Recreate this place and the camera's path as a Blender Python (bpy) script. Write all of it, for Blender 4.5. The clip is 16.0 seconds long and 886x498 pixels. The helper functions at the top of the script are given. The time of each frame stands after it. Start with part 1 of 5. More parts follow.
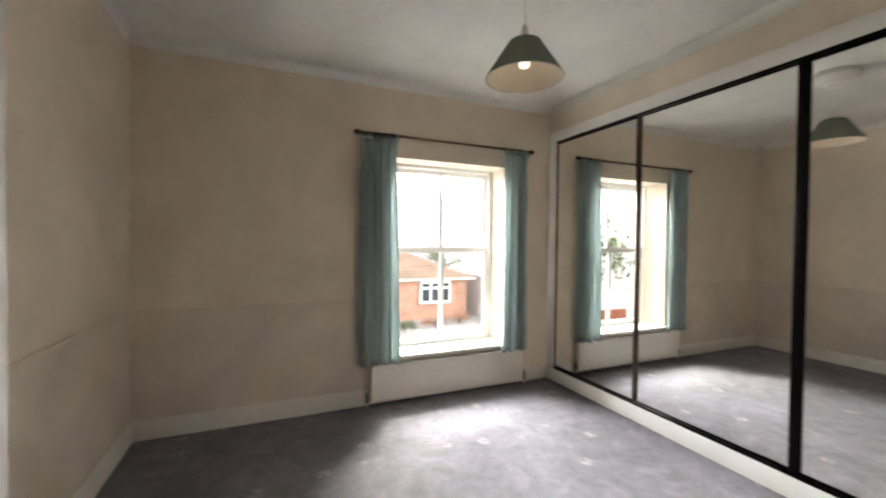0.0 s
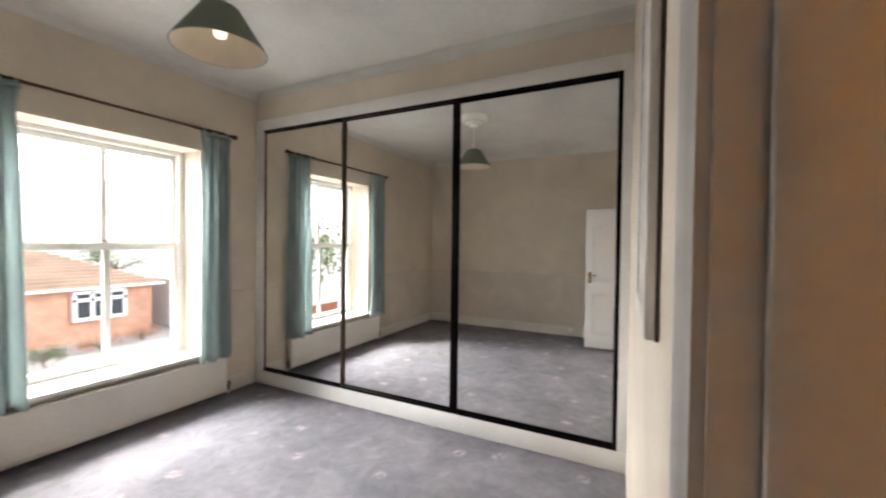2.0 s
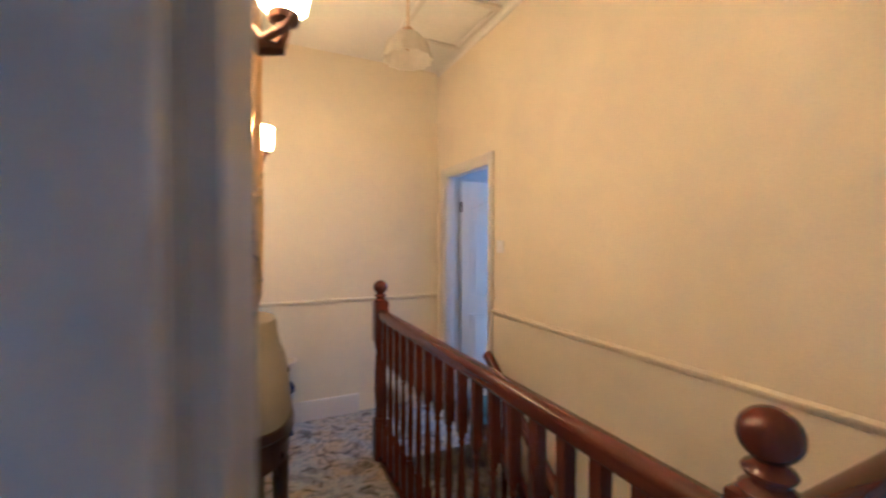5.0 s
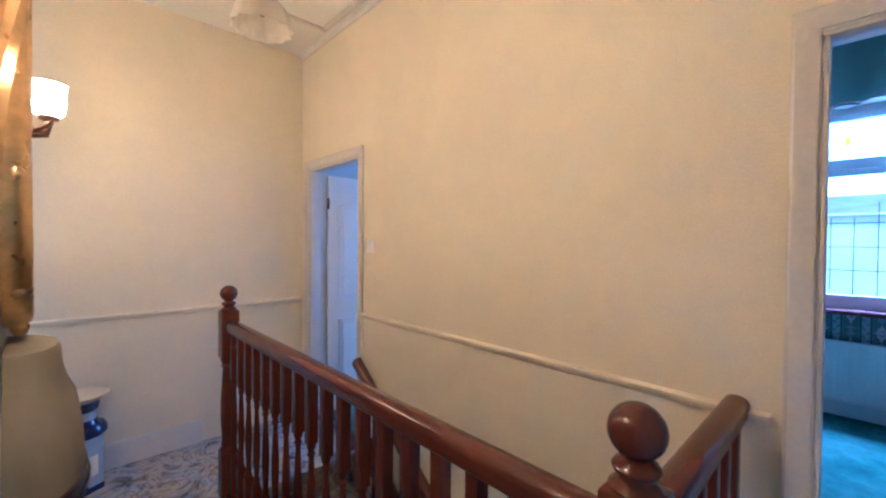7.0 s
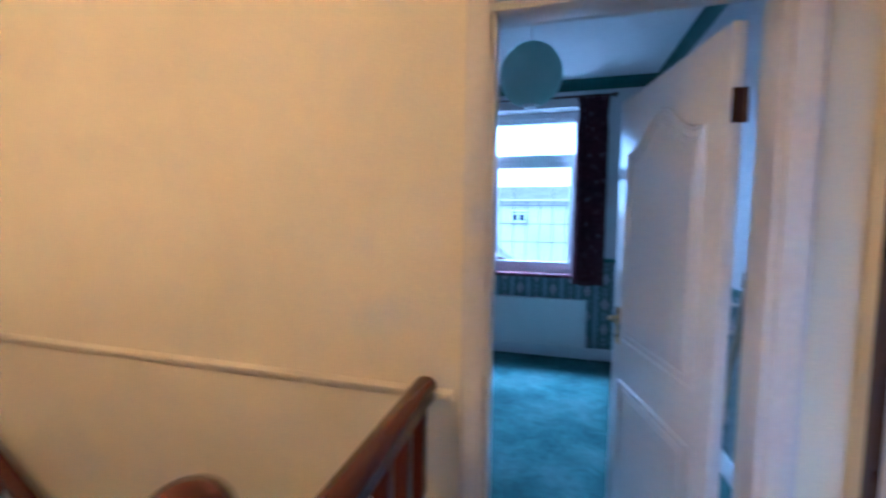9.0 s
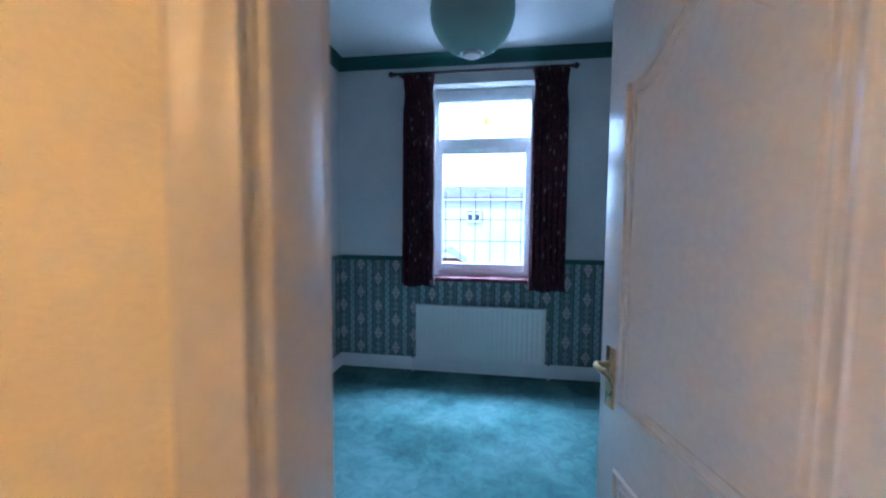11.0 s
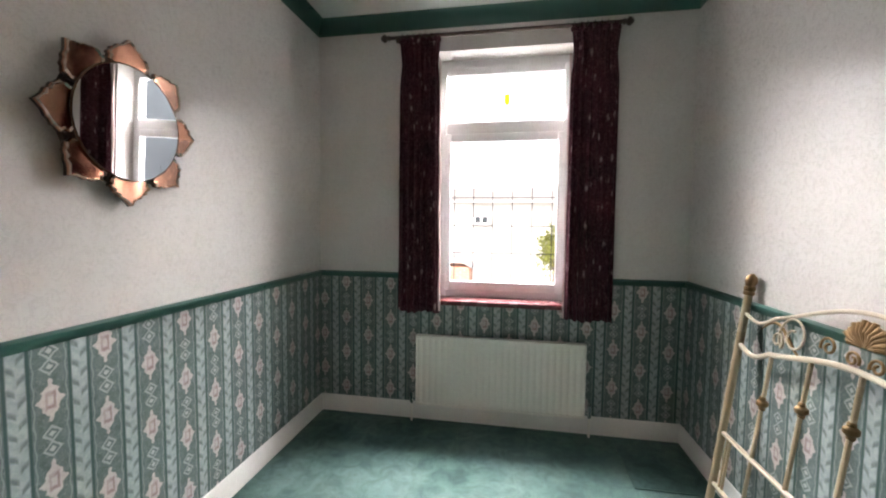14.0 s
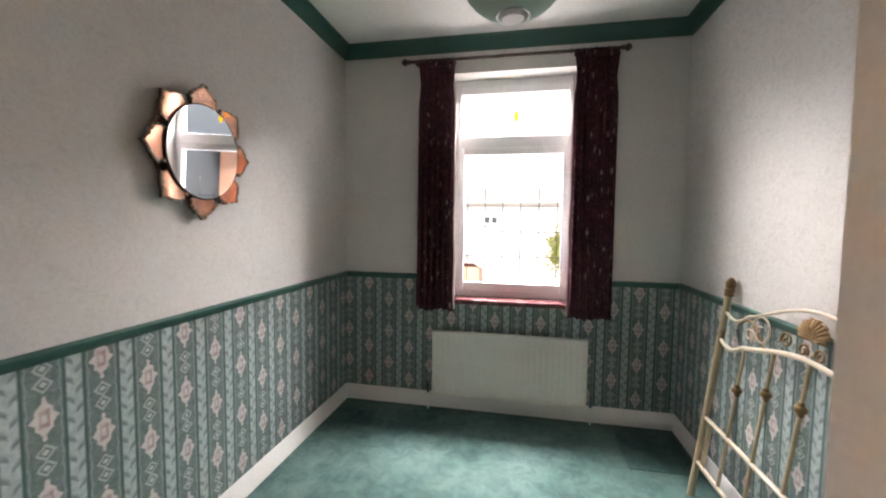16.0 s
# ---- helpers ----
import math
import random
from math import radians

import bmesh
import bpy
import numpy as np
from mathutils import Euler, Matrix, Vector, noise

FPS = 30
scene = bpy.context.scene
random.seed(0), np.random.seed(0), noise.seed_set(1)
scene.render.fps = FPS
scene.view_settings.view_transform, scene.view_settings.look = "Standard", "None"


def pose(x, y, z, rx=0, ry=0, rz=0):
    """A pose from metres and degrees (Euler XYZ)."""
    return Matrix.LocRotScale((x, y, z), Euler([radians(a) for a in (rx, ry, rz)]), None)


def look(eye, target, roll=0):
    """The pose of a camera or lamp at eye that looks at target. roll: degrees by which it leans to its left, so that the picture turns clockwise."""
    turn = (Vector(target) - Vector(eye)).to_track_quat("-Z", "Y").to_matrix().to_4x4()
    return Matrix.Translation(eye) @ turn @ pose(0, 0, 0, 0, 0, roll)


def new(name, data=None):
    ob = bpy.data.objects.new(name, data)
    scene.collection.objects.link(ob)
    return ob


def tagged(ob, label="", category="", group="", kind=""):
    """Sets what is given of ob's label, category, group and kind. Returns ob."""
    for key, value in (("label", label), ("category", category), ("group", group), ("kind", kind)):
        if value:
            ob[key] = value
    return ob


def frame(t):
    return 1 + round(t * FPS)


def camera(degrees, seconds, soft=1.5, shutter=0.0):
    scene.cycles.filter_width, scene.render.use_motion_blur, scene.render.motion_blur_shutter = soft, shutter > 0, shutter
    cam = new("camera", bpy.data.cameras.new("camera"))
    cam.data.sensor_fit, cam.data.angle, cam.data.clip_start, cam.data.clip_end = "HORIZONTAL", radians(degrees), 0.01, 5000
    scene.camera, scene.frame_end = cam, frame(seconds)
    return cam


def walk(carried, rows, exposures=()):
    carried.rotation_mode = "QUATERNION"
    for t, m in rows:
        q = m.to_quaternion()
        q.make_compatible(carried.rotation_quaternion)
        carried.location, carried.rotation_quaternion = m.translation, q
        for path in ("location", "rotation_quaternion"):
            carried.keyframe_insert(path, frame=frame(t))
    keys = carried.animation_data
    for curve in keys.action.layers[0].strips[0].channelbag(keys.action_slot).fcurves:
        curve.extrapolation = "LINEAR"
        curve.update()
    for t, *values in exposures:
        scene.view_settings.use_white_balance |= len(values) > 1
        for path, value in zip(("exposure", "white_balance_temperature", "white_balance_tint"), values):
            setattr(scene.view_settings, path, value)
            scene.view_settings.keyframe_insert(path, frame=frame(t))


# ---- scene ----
cam = camera(96.6, 16.0, 2.1, 0.55)
PATH = [
    (0, (0.4, 0.68, 1.513), (1.194, 2.515, 1.476), 0.6),
    (0.5, (0.393, 0.708, 1.513), (1.486, 2.382, 1.473), 0.6),
    (1, (0.403, 0.684, 1.502), (1.782, 2.131, 1.467), 0.7),
    (1.5, (0.420, 0.665, 1.487), (2.039, 1.839, 1.457), 0.7),
    (2, (0.431, 0.660, 1.492), (2.216, 1.561, 1.457), 0.7),
    (2.5, (0.448, 0.659, 1.511), (2.332, 1.327, 1.465), 0.5),
    (3, (0.463, 0.661, 1.477), (2.411, 1.087, 1.446), 0.5),
    (3.5, (0.499, 0.652, 1.476), (2.488, 0.830, 1.441), 0.5),
    (4, (0.543, 0.607, 1.47), (2.538, 0.463, 1.436), 0.5),
    (4.5, (0.573, 0.57, 1.469), (2.512, 0.083, 1.43), 0.4),
    (5, (0.634, 0.512, 1.455), (2.445, -0.334, 1.416), 0.2),
    (5.2, (0.656, 0.482, 1.449), (2.4, -0.495, 1.411), 0.3),
    (7.3, (0.739, 0.421, 1.449), (2.144, -1.003, 1.411), 0.6),
    (8, (0.725, 0.334, 1.444), (1.904, -1.28, 1.374), 0.7),
    (8.6, (0.685, 0.205, 1.451), (1.49, -1.622, 1.333), 0.6),
    (9, (0.646, 0.063, 1.448), (1.164, -1.864, 1.314), 0.8),
    (9.2, (0.628, -0.001, 1.447), (0.979, -1.964, 1.301), 1.1),
    (11.3, (0.623, -0.864, 1.403), (0.93, -2.836, 1.276), 0.5),
    (11.5, (0.656, -0.966, 1.407), (0.949, -2.94, 1.28), 0.5),
    (11.6, (0.669, -1.024, 1.412), (0.943, -3.001, 1.282), 0.5),
    (12, (0.702, -1.206, 1.418), (0.976, -3.184, 1.298), 0.6),
    (12.5, (0.72, -1.364, 1.439), (0.99, -3.341, 1.313), 0.6),
    (13, (0.726, -1.474, 1.416), (1.016, -3.45, 1.303), 0.6),
    (13.5, (0.748, -1.539, 1.435), (1.068, -3.51, 1.314), 0.6),
    (14, (0.762, -1.541, 1.443), (1.102, -3.508, 1.325), 0.6),
    (14.5, (0.775, -1.526, 1.447), (1.126, -3.492, 1.329), 0.7),
    (15, (0.764, -1.497, 1.447), (1.139, -3.458, 1.333), 0.7),
    (15.5, (0.749, -1.406, 1.456), (1.14, -3.364, 1.345), 0.7),
    (16, (0.753, -1.252, 1.495), (1.139, -3.21, 1.373), 0.7),
]
# seconds, stops, kelvin, tint
EXPOSURES = [
    (0.0, 2.0, 6800, 11),
    (2.0, 2.0, 6700, 13),
    (3.0, 2.02, 6250, 16),
    (3.5, 2.0, 5400, 16),
    (4.5, 1.97, 4350, 11),
    (5.2, 1.95, 3520, 6),
    (7.3, 2.0, 3320, 9),
    (9.0, 1.9, 3620, 9),
    (11.3, 2.28, 4350, 8),
    (12.0, 2.5, 6200, 14),
    (13.0, 2.65, 6850, 18),
    (16.0, 2.6, 7000, 20),
]
walk(cam, [(t, look(eye, target, roll)) for t, eye, target, roll in PATH], EXPOSURES)

# ---- world and light ----
world = bpy.data.worlds.new("world")
scene.world = world
world.use_nodes = True
wn, wl = world.node_tree.nodes, world.node_tree.links
sky = wn.new("ShaderNodeTexSky")
sky.sky_type, sky.sun_disc = "NISHITA", False
sky.sun_elevation, sky.sun_rotation = radians(38), radians(150)
soft_sky = wn.new("ShaderNodeHueSaturation")
soft_sky.inputs["Saturation"].default_value = 0.3
wl.new(sky.outputs[0], soft_sky.inputs["Color"])
wl.new(soft_sky.outputs[0], wn["Background"].inputs["Color"])
wn["Background"].inputs["Strength"].default_value = 0.15


def lamp(name, kind, m, power, color, **settings):
    data = bpy.data.lights.new(name, kind)
    data.energy, data.color = power, color
    for key, value in settings.items():
        if key == "size":
            data.size = value
        elif key == "size_y":
            data.shape, data.size_y = "RECTANGLE", value
        elif key == "angle":
            data.angle = value
        elif key == "radius":
            data.shadow_soft_size = value
    ob = new(name, data)
    ob.matrix_world = m
    return ob


lamp("sun", "SUN", look((0, 0, 30), (-8, -12, 14)), 1.2, (1, 0.95, 0.88), angle=radians(12))
lamp("skylight_front", "AREA", look((1.90, 6.4, 2.80), (2.1, 3.0, 1.0)), 205, (0.97, 0.98, 1), size=3.0, size_y=1.3)
lamp("skylight_back", "AREA", look((0.84, -5.7, 3.38), (0.86, -3.6, 1.6)), 172, (0.97, 0.99, 1), size=4.0, size_y=0.8)
lamp("skylight_side", "AREA", look((3.1, -4.15, 1.9), (3.3, -2.0, 1.0)), 7, (0.85, 0.93, 1), size=1.0, size_y=1.2)

# ---- materials ----


class Nodes:
    """A material's node tree, with short calls for the usual nodes."""

    def __init__(self, name, rough=0.6, metal=0.0, spec=0.5):
        self.m = bpy.data.materials.new(name)
        self.m.use_nodes = True
        self.n, self.l = self.m.node_tree.nodes, self.m.node_tree.links
        self.b = self.n["Principled BSDF"]
        self.b.inputs["Roughness"].default_value = rough
        self.b.inputs["Metallic"].default_value = metal
        self.b.inputs["Specular IOR Level"].default_value = spec

    def put(self, value, socket):
        if isinstance(value, (int, float)):
            socket.default_value = value
        elif isinstance(value, tuple):
            socket.default_value = (*value, 1) if len(value) == 3 else value
        else:
            self.l.new(value, socket)

    def pos(self):
        return self.n.new("ShaderNodeNewGeometry").outputs["Position"]

    def axes(self):
        s = self.n.new("ShaderNodeSeparateXYZ")
        self.l.new(self.pos(), s.inputs[0])
        return s.outputs[0], s.outputs[1], s.outputs[2]

    def noise(self, scale, detail=3, rough=0.5, vec=None, warp=0.0):
        t = self.n.new("ShaderNodeTexNoise")
        t.inputs["Scale"].default_value, t.inputs["Detail"].default_value = scale, detail
        t.inputs["Roughness"].default_value, t.inputs["Distortion"].default_value = rough, warp
        self.l.new(vec or self.pos(), t.inputs["Vector"])
        return t.outputs["Fac"]

    def stretch(self, sx, sy, sz):
        t = self.n.new("ShaderNodeMapping")
        t.inputs["Scale"].default_value = (sx, sy, sz)
        self.l.new(self.pos(), t.inputs["Vector"])
        return t.outputs[0]

    def math(self, op, a, b=0.0, c=0.0):
        t = self.n.new("ShaderNodeMath")
        t.operation = op
        for i, v in enumerate((a, b, c)):
            self.put(v, t.inputs[i])
        return t.outputs[0]

    def ramp(self, fac, *stops):
        t = self.n.new("ShaderNodeValToRGB")
        el = t.color_ramp.elements
        while len(el) < len(stops):
            el.new(0.5)
        for e, (p, c) in zip(el, stops):
            e.position, e.color = p, (*c, 1) if isinstance(c, tuple) else (c, c, c, 1)
        self.put(fac, t.inputs[0])
        return t.outputs[0]

    def mix(self, fac, a, b, kind="MIX"):
        t = self.n.new("ShaderNodeMix")
        t.data_type, t.blend_type = "RGBA", kind
        self.put(fac, t.inputs["Factor"]), self.put(a, t.inputs["A"]), self.put(b, t.inputs["B"])
        return t.outputs["Result"]

    def bump(self, height, strength, distance=0.01):
        t = self.n.new("ShaderNodeBump")
        t.inputs["Strength"].default_value, t.inputs["Distance"].default_value = strength, distance
        self.l.new(height, t.inputs["Height"])
        self.l.new(t.outputs[0], self.b.inputs["Normal"])

    def color(self, c):
        self.put(c, self.b.inputs["Base Color"])
        return self

    def rough(self, r):
        self.put(r, self.b.inputs["Roughness"])
        return self


def tone(c, k):
    return tuple(min(1.0, v * k) for v in c)


def paint(name, c, rough=0.55, vary=0.12, grain=90, relief=0.15, stain=1.6, sheen=0.09):
    """Paint or paper on plaster: broad stains, small marks, fine relief."""
    n = Nodes(name, rough)
    wide = n.ramp(n.noise(stain, 5, 0.6, warp=0.4), (0.3, tone(c, 1 - vary)), (0.7, tone(c, 1 + vary * 0.5)))
    fine = n.ramp(n.noise(grain, 3), (0.3, 0.93), (0.7, 1.0))
    n.color(n.mix(1.0, wide, fine, "MULTIPLY"))
    n.rough(n.ramp(n.noise(5, 3), (0.3, rough - sheen), (0.7, rough + sheen)))
    n.bump(n.noise(grain, 4, 0.6), relief, 0.004)
    return n.m


def embossed_paper(name, c):
    """Pearly wallpaper with raised vine-like scrolls that catch the light."""
    n = Nodes(name, 0.38, spec=0.55)
    wide = n.ramp(n.noise(1.6, 5, 0.6, warp=0.4), (0.3, tone(c, 0.94)), (0.7, tone(c, 1.03)))
    vine = n.ramp(n.noise(17, 3, 0.55, warp=2.6), (0.42, 0.0), (0.49, 1.0), (0.53, 1.0), (0.60, 0.0))
    fine = n.ramp(n.noise(70, 3), (0.3, 0.95), (0.7, 1.0))
    n.color(n.mix(1.0, wide, fine, "MULTIPLY"))
    n.rough(n.ramp(vine, (0.0, 0.48), (1.0, 0.24)))
    n.bump(n.math("ADD", n.math("MULTIPLY", vine, 0.7), n.math("MULTIPLY", n.noise(120, 3), 0.3)), 0.12, 0.004)
    return n.m


def wood(name, c, rough=0.3, axis=(12, 12, 1.2)):
    n = Nodes(name, rough)
    g = n.noise(6, 6, 0.6, n.stretch(*axis), 0.12)
    n.color(n.ramp(g, (0.25, tone(c, 0.72)), (0.55, c), (0.8, tone(c, 1.18))))
    n.rough(n.ramp(n.noise(9, 3), (0.3, rough - 0.04), (0.75, rough + 0.06)))
    n.bump(g, 0.03, 0.002)
    return n.m


def metal(name, c, rough=0.3, vary=0.25):
    n = Nodes(name, rough, 1.0)
    n.color(n.ramp(n.noise(30, 4), (0.3, tone(c, 1 - vary)), (0.7, c)))
    n.rough(n.ramp(n.noise(14, 3), (0.3, max(0.02, rough - 0.08)), (0.75, rough + 0.12)))
    return n.m


def mirror_glass(name, c=(0.86, 0.88, 0.87)):
    n = Nodes(name, 0.0, 1.0)
    n.color(c)
    n.rough(n.ramp(n.noise(2.5, 4), (0.45, 0.0), (0.8, 0.03)))
    return n.m


def glass(name):
    n = Nodes(name, 0.0)
    n.b.inputs["Transmission Weight"].default_value = 1.0
    n.b.inputs["IOR"].default_value = 1.08
    n.color((0.97, 0.98, 0.98))
    return n.m


def frosted(name, c):
    """Pale frosted glass with faint cut ribs."""
    n = Nodes(name, 0.35)
    n.b.inputs["Transmission Weight"].default_value = 0.75
    n.b.inputs["IOR"].default_value = 1.2
    n.color(n.ramp(n.noise(40, 3), (0.3, tone(c, 0.9)), (0.7, c)))
    n.bump(n.noise(60, 3), 0.3, 0.003)
    return n.m


def cloth(name, c, c2, rough=0.9, scale=260, translucent=0.0):
    n = Nodes(name, rough, spec=0.2)
    n.color(n.mix(n.noise(5, 4, 0.6, n.stretch(2.5, 2.5, 0.5)), c, c2))
    n.bump(n.noise(scale, 2), 0.3, 0.002)
    if translucent:
        t = n.n.new("ShaderNodeBsdfTranslucent")
        t.inputs["Color"].default_value = (*c2, 1)
        m = n.n.new("ShaderNodeMixShader")
        m.inputs[0].default_value = translucent
        n.l.new(n.b.outputs[0], m.inputs[1]), n.l.new(t.outputs[0], m.inputs[2])
        n.l.new(m.outputs[0], n.n["Material Output"].inputs["Surface"])
    return n.m


def glow(name, c, strength, base=(0.8, 0.8, 0.8)):
    n = Nodes(name, 0.4)
    n.color(base)
    n.put(c, n.b.inputs["Emission Color"])
    n.b.inputs["Emission Strength"].default_value = strength
    return n.m


def carpet(name, dark, mid, light, scale, fibre=420):
    """Worn pile carpet: cloudy shading, flattened paths and fibre."""
    n = Nodes(name, 0.95, spec=0.1)
    cloud = n.ramp(n.noise(scale, 5, 0.55, warp=0.3), (0.28, dark), (0.5, mid), (0.75, light))
    marks = n.ramp(n.noise(scale * 4, 5, 0.65, warp=1.6), (0.35, 0.76), (0.62, 1.10))
    fib = n.noise(fibre, 2)
    n.color(n.mix(1.0, n.mix(1.0, cloud, marks, "MULTIPLY"), n.ramp(fib, (0.25, 0.7), (0.75, 1.1)), "MULTIPLY"))
    n.bump(fib, 0.6, 0.006)
    return n.m


def spotted_carpet(name):
    """Grey bedroom carpet with scattered pale rosettes."""
    n = Nodes(name, 0.95, spec=0.1)
    cloud = n.ramp(n.noise(1.7, 6, 0.65, warp=0.6), (0.3, (0.19, 0.185, 0.205)), (0.7, (0.30, 0.29, 0.315)))
    v = n.n.new("ShaderNodeTexVoronoi")
    v.inputs["Scale"].default_value, v.inputs["Randomness"].default_value = 3.4, 0.45
    n.l.new(n.pos(), v.inputs["Vector"])
    spot = n.math("MULTIPLY", n.ramp(v.outputs["Distance"], (0.10, 1.0), (0.22, 0.0)), n.ramp(n.noise(26, 4, 0.7), (0.42, 0.0), (0.62, 1.0)))
    c = n.mix(n.math("MULTIPLY", spot, 0.85), cloud, (0.58, 0.53, 0.50))
    worn = n.ramp(n.noise(7, 5, 0.7, warp=1.0), (0.35, 0.8), (0.7, 1.12))
    fib = n.noise(420, 2)
    n.color(n.mix(1.0, n.mix(1.0, c, worn, "MULTIPLY"), n.ramp(fib, (0.25, 0.72), (0.75, 1.1)), "MULTIPLY"))
    n.bump(fib, 0.6, 0.006)
    return n.m


def floral_carpet(name):
    """Landing carpet: grey-blue and brown scrolls on a pale ground."""
    n = Nodes(name, 0.95, spec=0.1)
    a = n.noise(6, 5, 0.65, warp=2.4)
    b = n.noise(3.5, 3, 0.5, warp=1.0)
    c = n.ramp(a, (0.34, (0.11, 0.11, 0.12)), (0.45, (0.34, 0.335, 0.34)), (0.56, (0.57, 0.55, 0.52)), (0.67, (0.21, 0.195, 0.18)))
    d = n.ramp(b, (0.4, (0.85, 0.9, 1.0)), (0.65, (1.0, 0.85, 0.62)))
    fib = n.noise(420, 2)
    n.color(n.mix(1.0, n.mix(1.0, c, d, "MULTIPLY"), n.ramp(fib, (0.25, 0.72), (0.75, 1.1)), "MULTIPLY"))
    n.bump(fib, 0.6, 0.006)
    return n.m


def wallpaper(name, axis, start):
    """Green striped paper: columns of notched pink diamonds and leaf bands, 176 mm wide, 268 mm high, half drop."""
    n = Nodes(name, 0.6)
    ax = n.axes()
    u0 = n.math("DIVIDE", n.math("SUBTRACT", ax[axis], start), 0.176)
    col = n.math("FLOOR", n.math("ADD", u0, 0.5))
    u = n.math("SUBTRACT", u0, col)                      # -0.5 .. 0.5 round a diamond column
    drop = n.math("MULTIPLY", n.math("ABSOLUTE", n.math("MODULO", col, 2.0)), 0.5)
    v0 = n.math("ADD", n.math("DIVIDE", n.math("SUBTRACT", ax[2], 0.874), 0.268), drop)
    v = n.math("SUBTRACT", v0, n.math("FLOOR", n.math("ADD", v0, 0.5)))
    au, av = n.math("ABSOLUTE", u), n.math("ABSOLUTE", v)
    rag = n.math("MULTIPLY", n.math("SUBTRACT", n.noise(75, 3), 0.5), 0.42)

    def less(x, edge, soft=0.02):
        return n.ramp(n.math("SUBTRACT", x, edge - 0.5), (0.5 - soft, 1.0), (0.5 + soft, 0.0))

    def saw(x, times):
        return n.math("ABSOLUTE", n.math("SUBTRACT", n.math("FRACT", n.math("ADD", n.math("MULTIPLY", x, times), 0.5)), 0.5))

    # pink diamonds with stepped edges and a dark squarish scroll in the middle
    notch = n.math("MULTIPLY", saw(av, 8.0), 0.42)
    dia = n.math("ADD", n.math("ADD", n.math("DIVIDE", au, 0.235), n.math("DIVIDE", av, 0.285)), n.math("ADD", n.math("SUBTRACT", notch, 0.02), rag))
    q = n.math("MULTIPLY", dia, 0.25)
    big = less(q, 0.25, 0.010)
    core = n.math("MAXIMUM", n.math("DIVIDE", au, 0.085), n.math("DIVIDE", av, 0.105))
    core = n.math("MULTIPLY", n.math("ADD", core, n.math("MULTIPLY", rag, 1.2)), 0.25)
    heart = n.math("MULTIPLY", less(core, 0.25, 0.03), n.math("SUBTRACT", 1.0, less(core, 0.13, 0.03)))
    heart = n.math("MULTIPLY", heart, n.ramp(n.math("ADD", n.math("MULTIPLY", u, 2.0), n.math("MULTIPLY", v, 1.2)), (0.0, 1.0), (0.1, 0.55)))
    # small open lozenges chained between the diamonds
    w = n.math("ABSOLUTE", n.math("SUBTRACT", av, 0.405))
    loz = n.math("MULTIPLY", n.math("ADD", n.math("ADD", n.math("DIVIDE", au, 0.17), n.math("DIVIDE", w, 0.105)), n.math("MULTIPLY", rag, 0.9)), 0.25)
    ring = n.math("MULTIPLY", less(loz, 0.25, 0.012), n.math("SUBTRACT", 1.0, less(loz, 0.17, 0.012)))
    dot = less(loz, 0.09, 0.02)
    # leaf band on the seam between columns: pale leaves parted by dark paired veins
    band = n.math("ADD", n.math("SUBTRACT", 0.5, au), n.math("MULTIPLY", rag, 0.04))
    step = n.math("ADD", n.math("DIVIDE", ax[2], 0.067), n.math("MULTIPLY", drop, 1.0))
    leaf_v = n.math("FRACT", n.math("SUBTRACT", step, n.math("MULTIPLY", n.math("POWER", n.math("MULTIPLY", n.math("ABSOLUTE", band), 8.0), 0.6), 0.34)))
    vein = n.math("MULTIPLY", n.ramp(leaf_v, (0.02, 0.0), (0.12, 1.0), (0.26, 0.9), (0.42, 0.0)), n.ramp(n.math("ABSOLUTE", n.math("SUBTRACT", band, 0.075)), (0.045, 1.0), (0.075, 0.0)))
    leaf = n.math("MULTIPLY", less(band, 0.135, 0.012), n.math("SUBTRACT", 1.0, n.math("MULTIPLY", vein, 0.85)))
    edge = less(n.math("ABSOLUTE", n.math("SUBTRACT", band, 0.17)), 0.026, 0.008)
    wave = n.math("MULTIPLY", n.math("SINE", n.math("MULTIPLY", ax[2], 95.0)), 0.012)
    thread = less(n.math("ABSOLUTE", n.math("SUBTRACT", n.math("ADD", band, wave), 0.235)), 0.011, 0.008)
    ground = n.ramp(n.noise(30, 4, 0.65), (0.3, (0.070, 0.115, 0.108)), (0.7, (0.155, 0.205, 0.192)))
    fleck = n.ramp(n.noise(95, 3, 0.6, warp=1.2), (0.52, 0.0), (0.66, 1.0))
    c = n.mix(n.math("MULTIPLY", fleck, 0.35), ground, (0.30, 0.36, 0.34))
    c = n.mix(edge, c, (0.035, 0.090, 0.080))
    c = n.mix(n.math("MULTIPLY", thread, 0.5), c, (0.36, 0.43, 0.42))
    shade = n.ramp(n.noise(45, 3), (0.3, (0.30, 0.37, 0.37)), (0.7, (0.47, 0.53, 0.53)))
    c = n.mix(n.math("MULTIPLY", leaf, 0.85), c, shade)
    c = n.mix(n.math("MULTIPLY", ring, 0.65), c, (0.46, 0.50, 0.48))
    c = n.mix(n.math("MULTIPLY", dot, 0.75), c, (0.52, 0.55, 0.52))
    pink = n.ramp(n.noise(50, 3), (0.3, (0.50, 0.44, 0.42)), (0.7, (0.63, 0.57, 0.545)))
    c = n.mix(n.math("MULTIPLY", big, 0.92), c, pink)
    c = n.mix(n.math("MULTIPLY", heart, 0.8), c, (0.27, 0.17, 0.17))
    n.color(n.mix(1.0, c, n.ramp(n.noise(2, 4), (0.3, 0.86), (0.7, 1.04)), "MULTIPLY"))
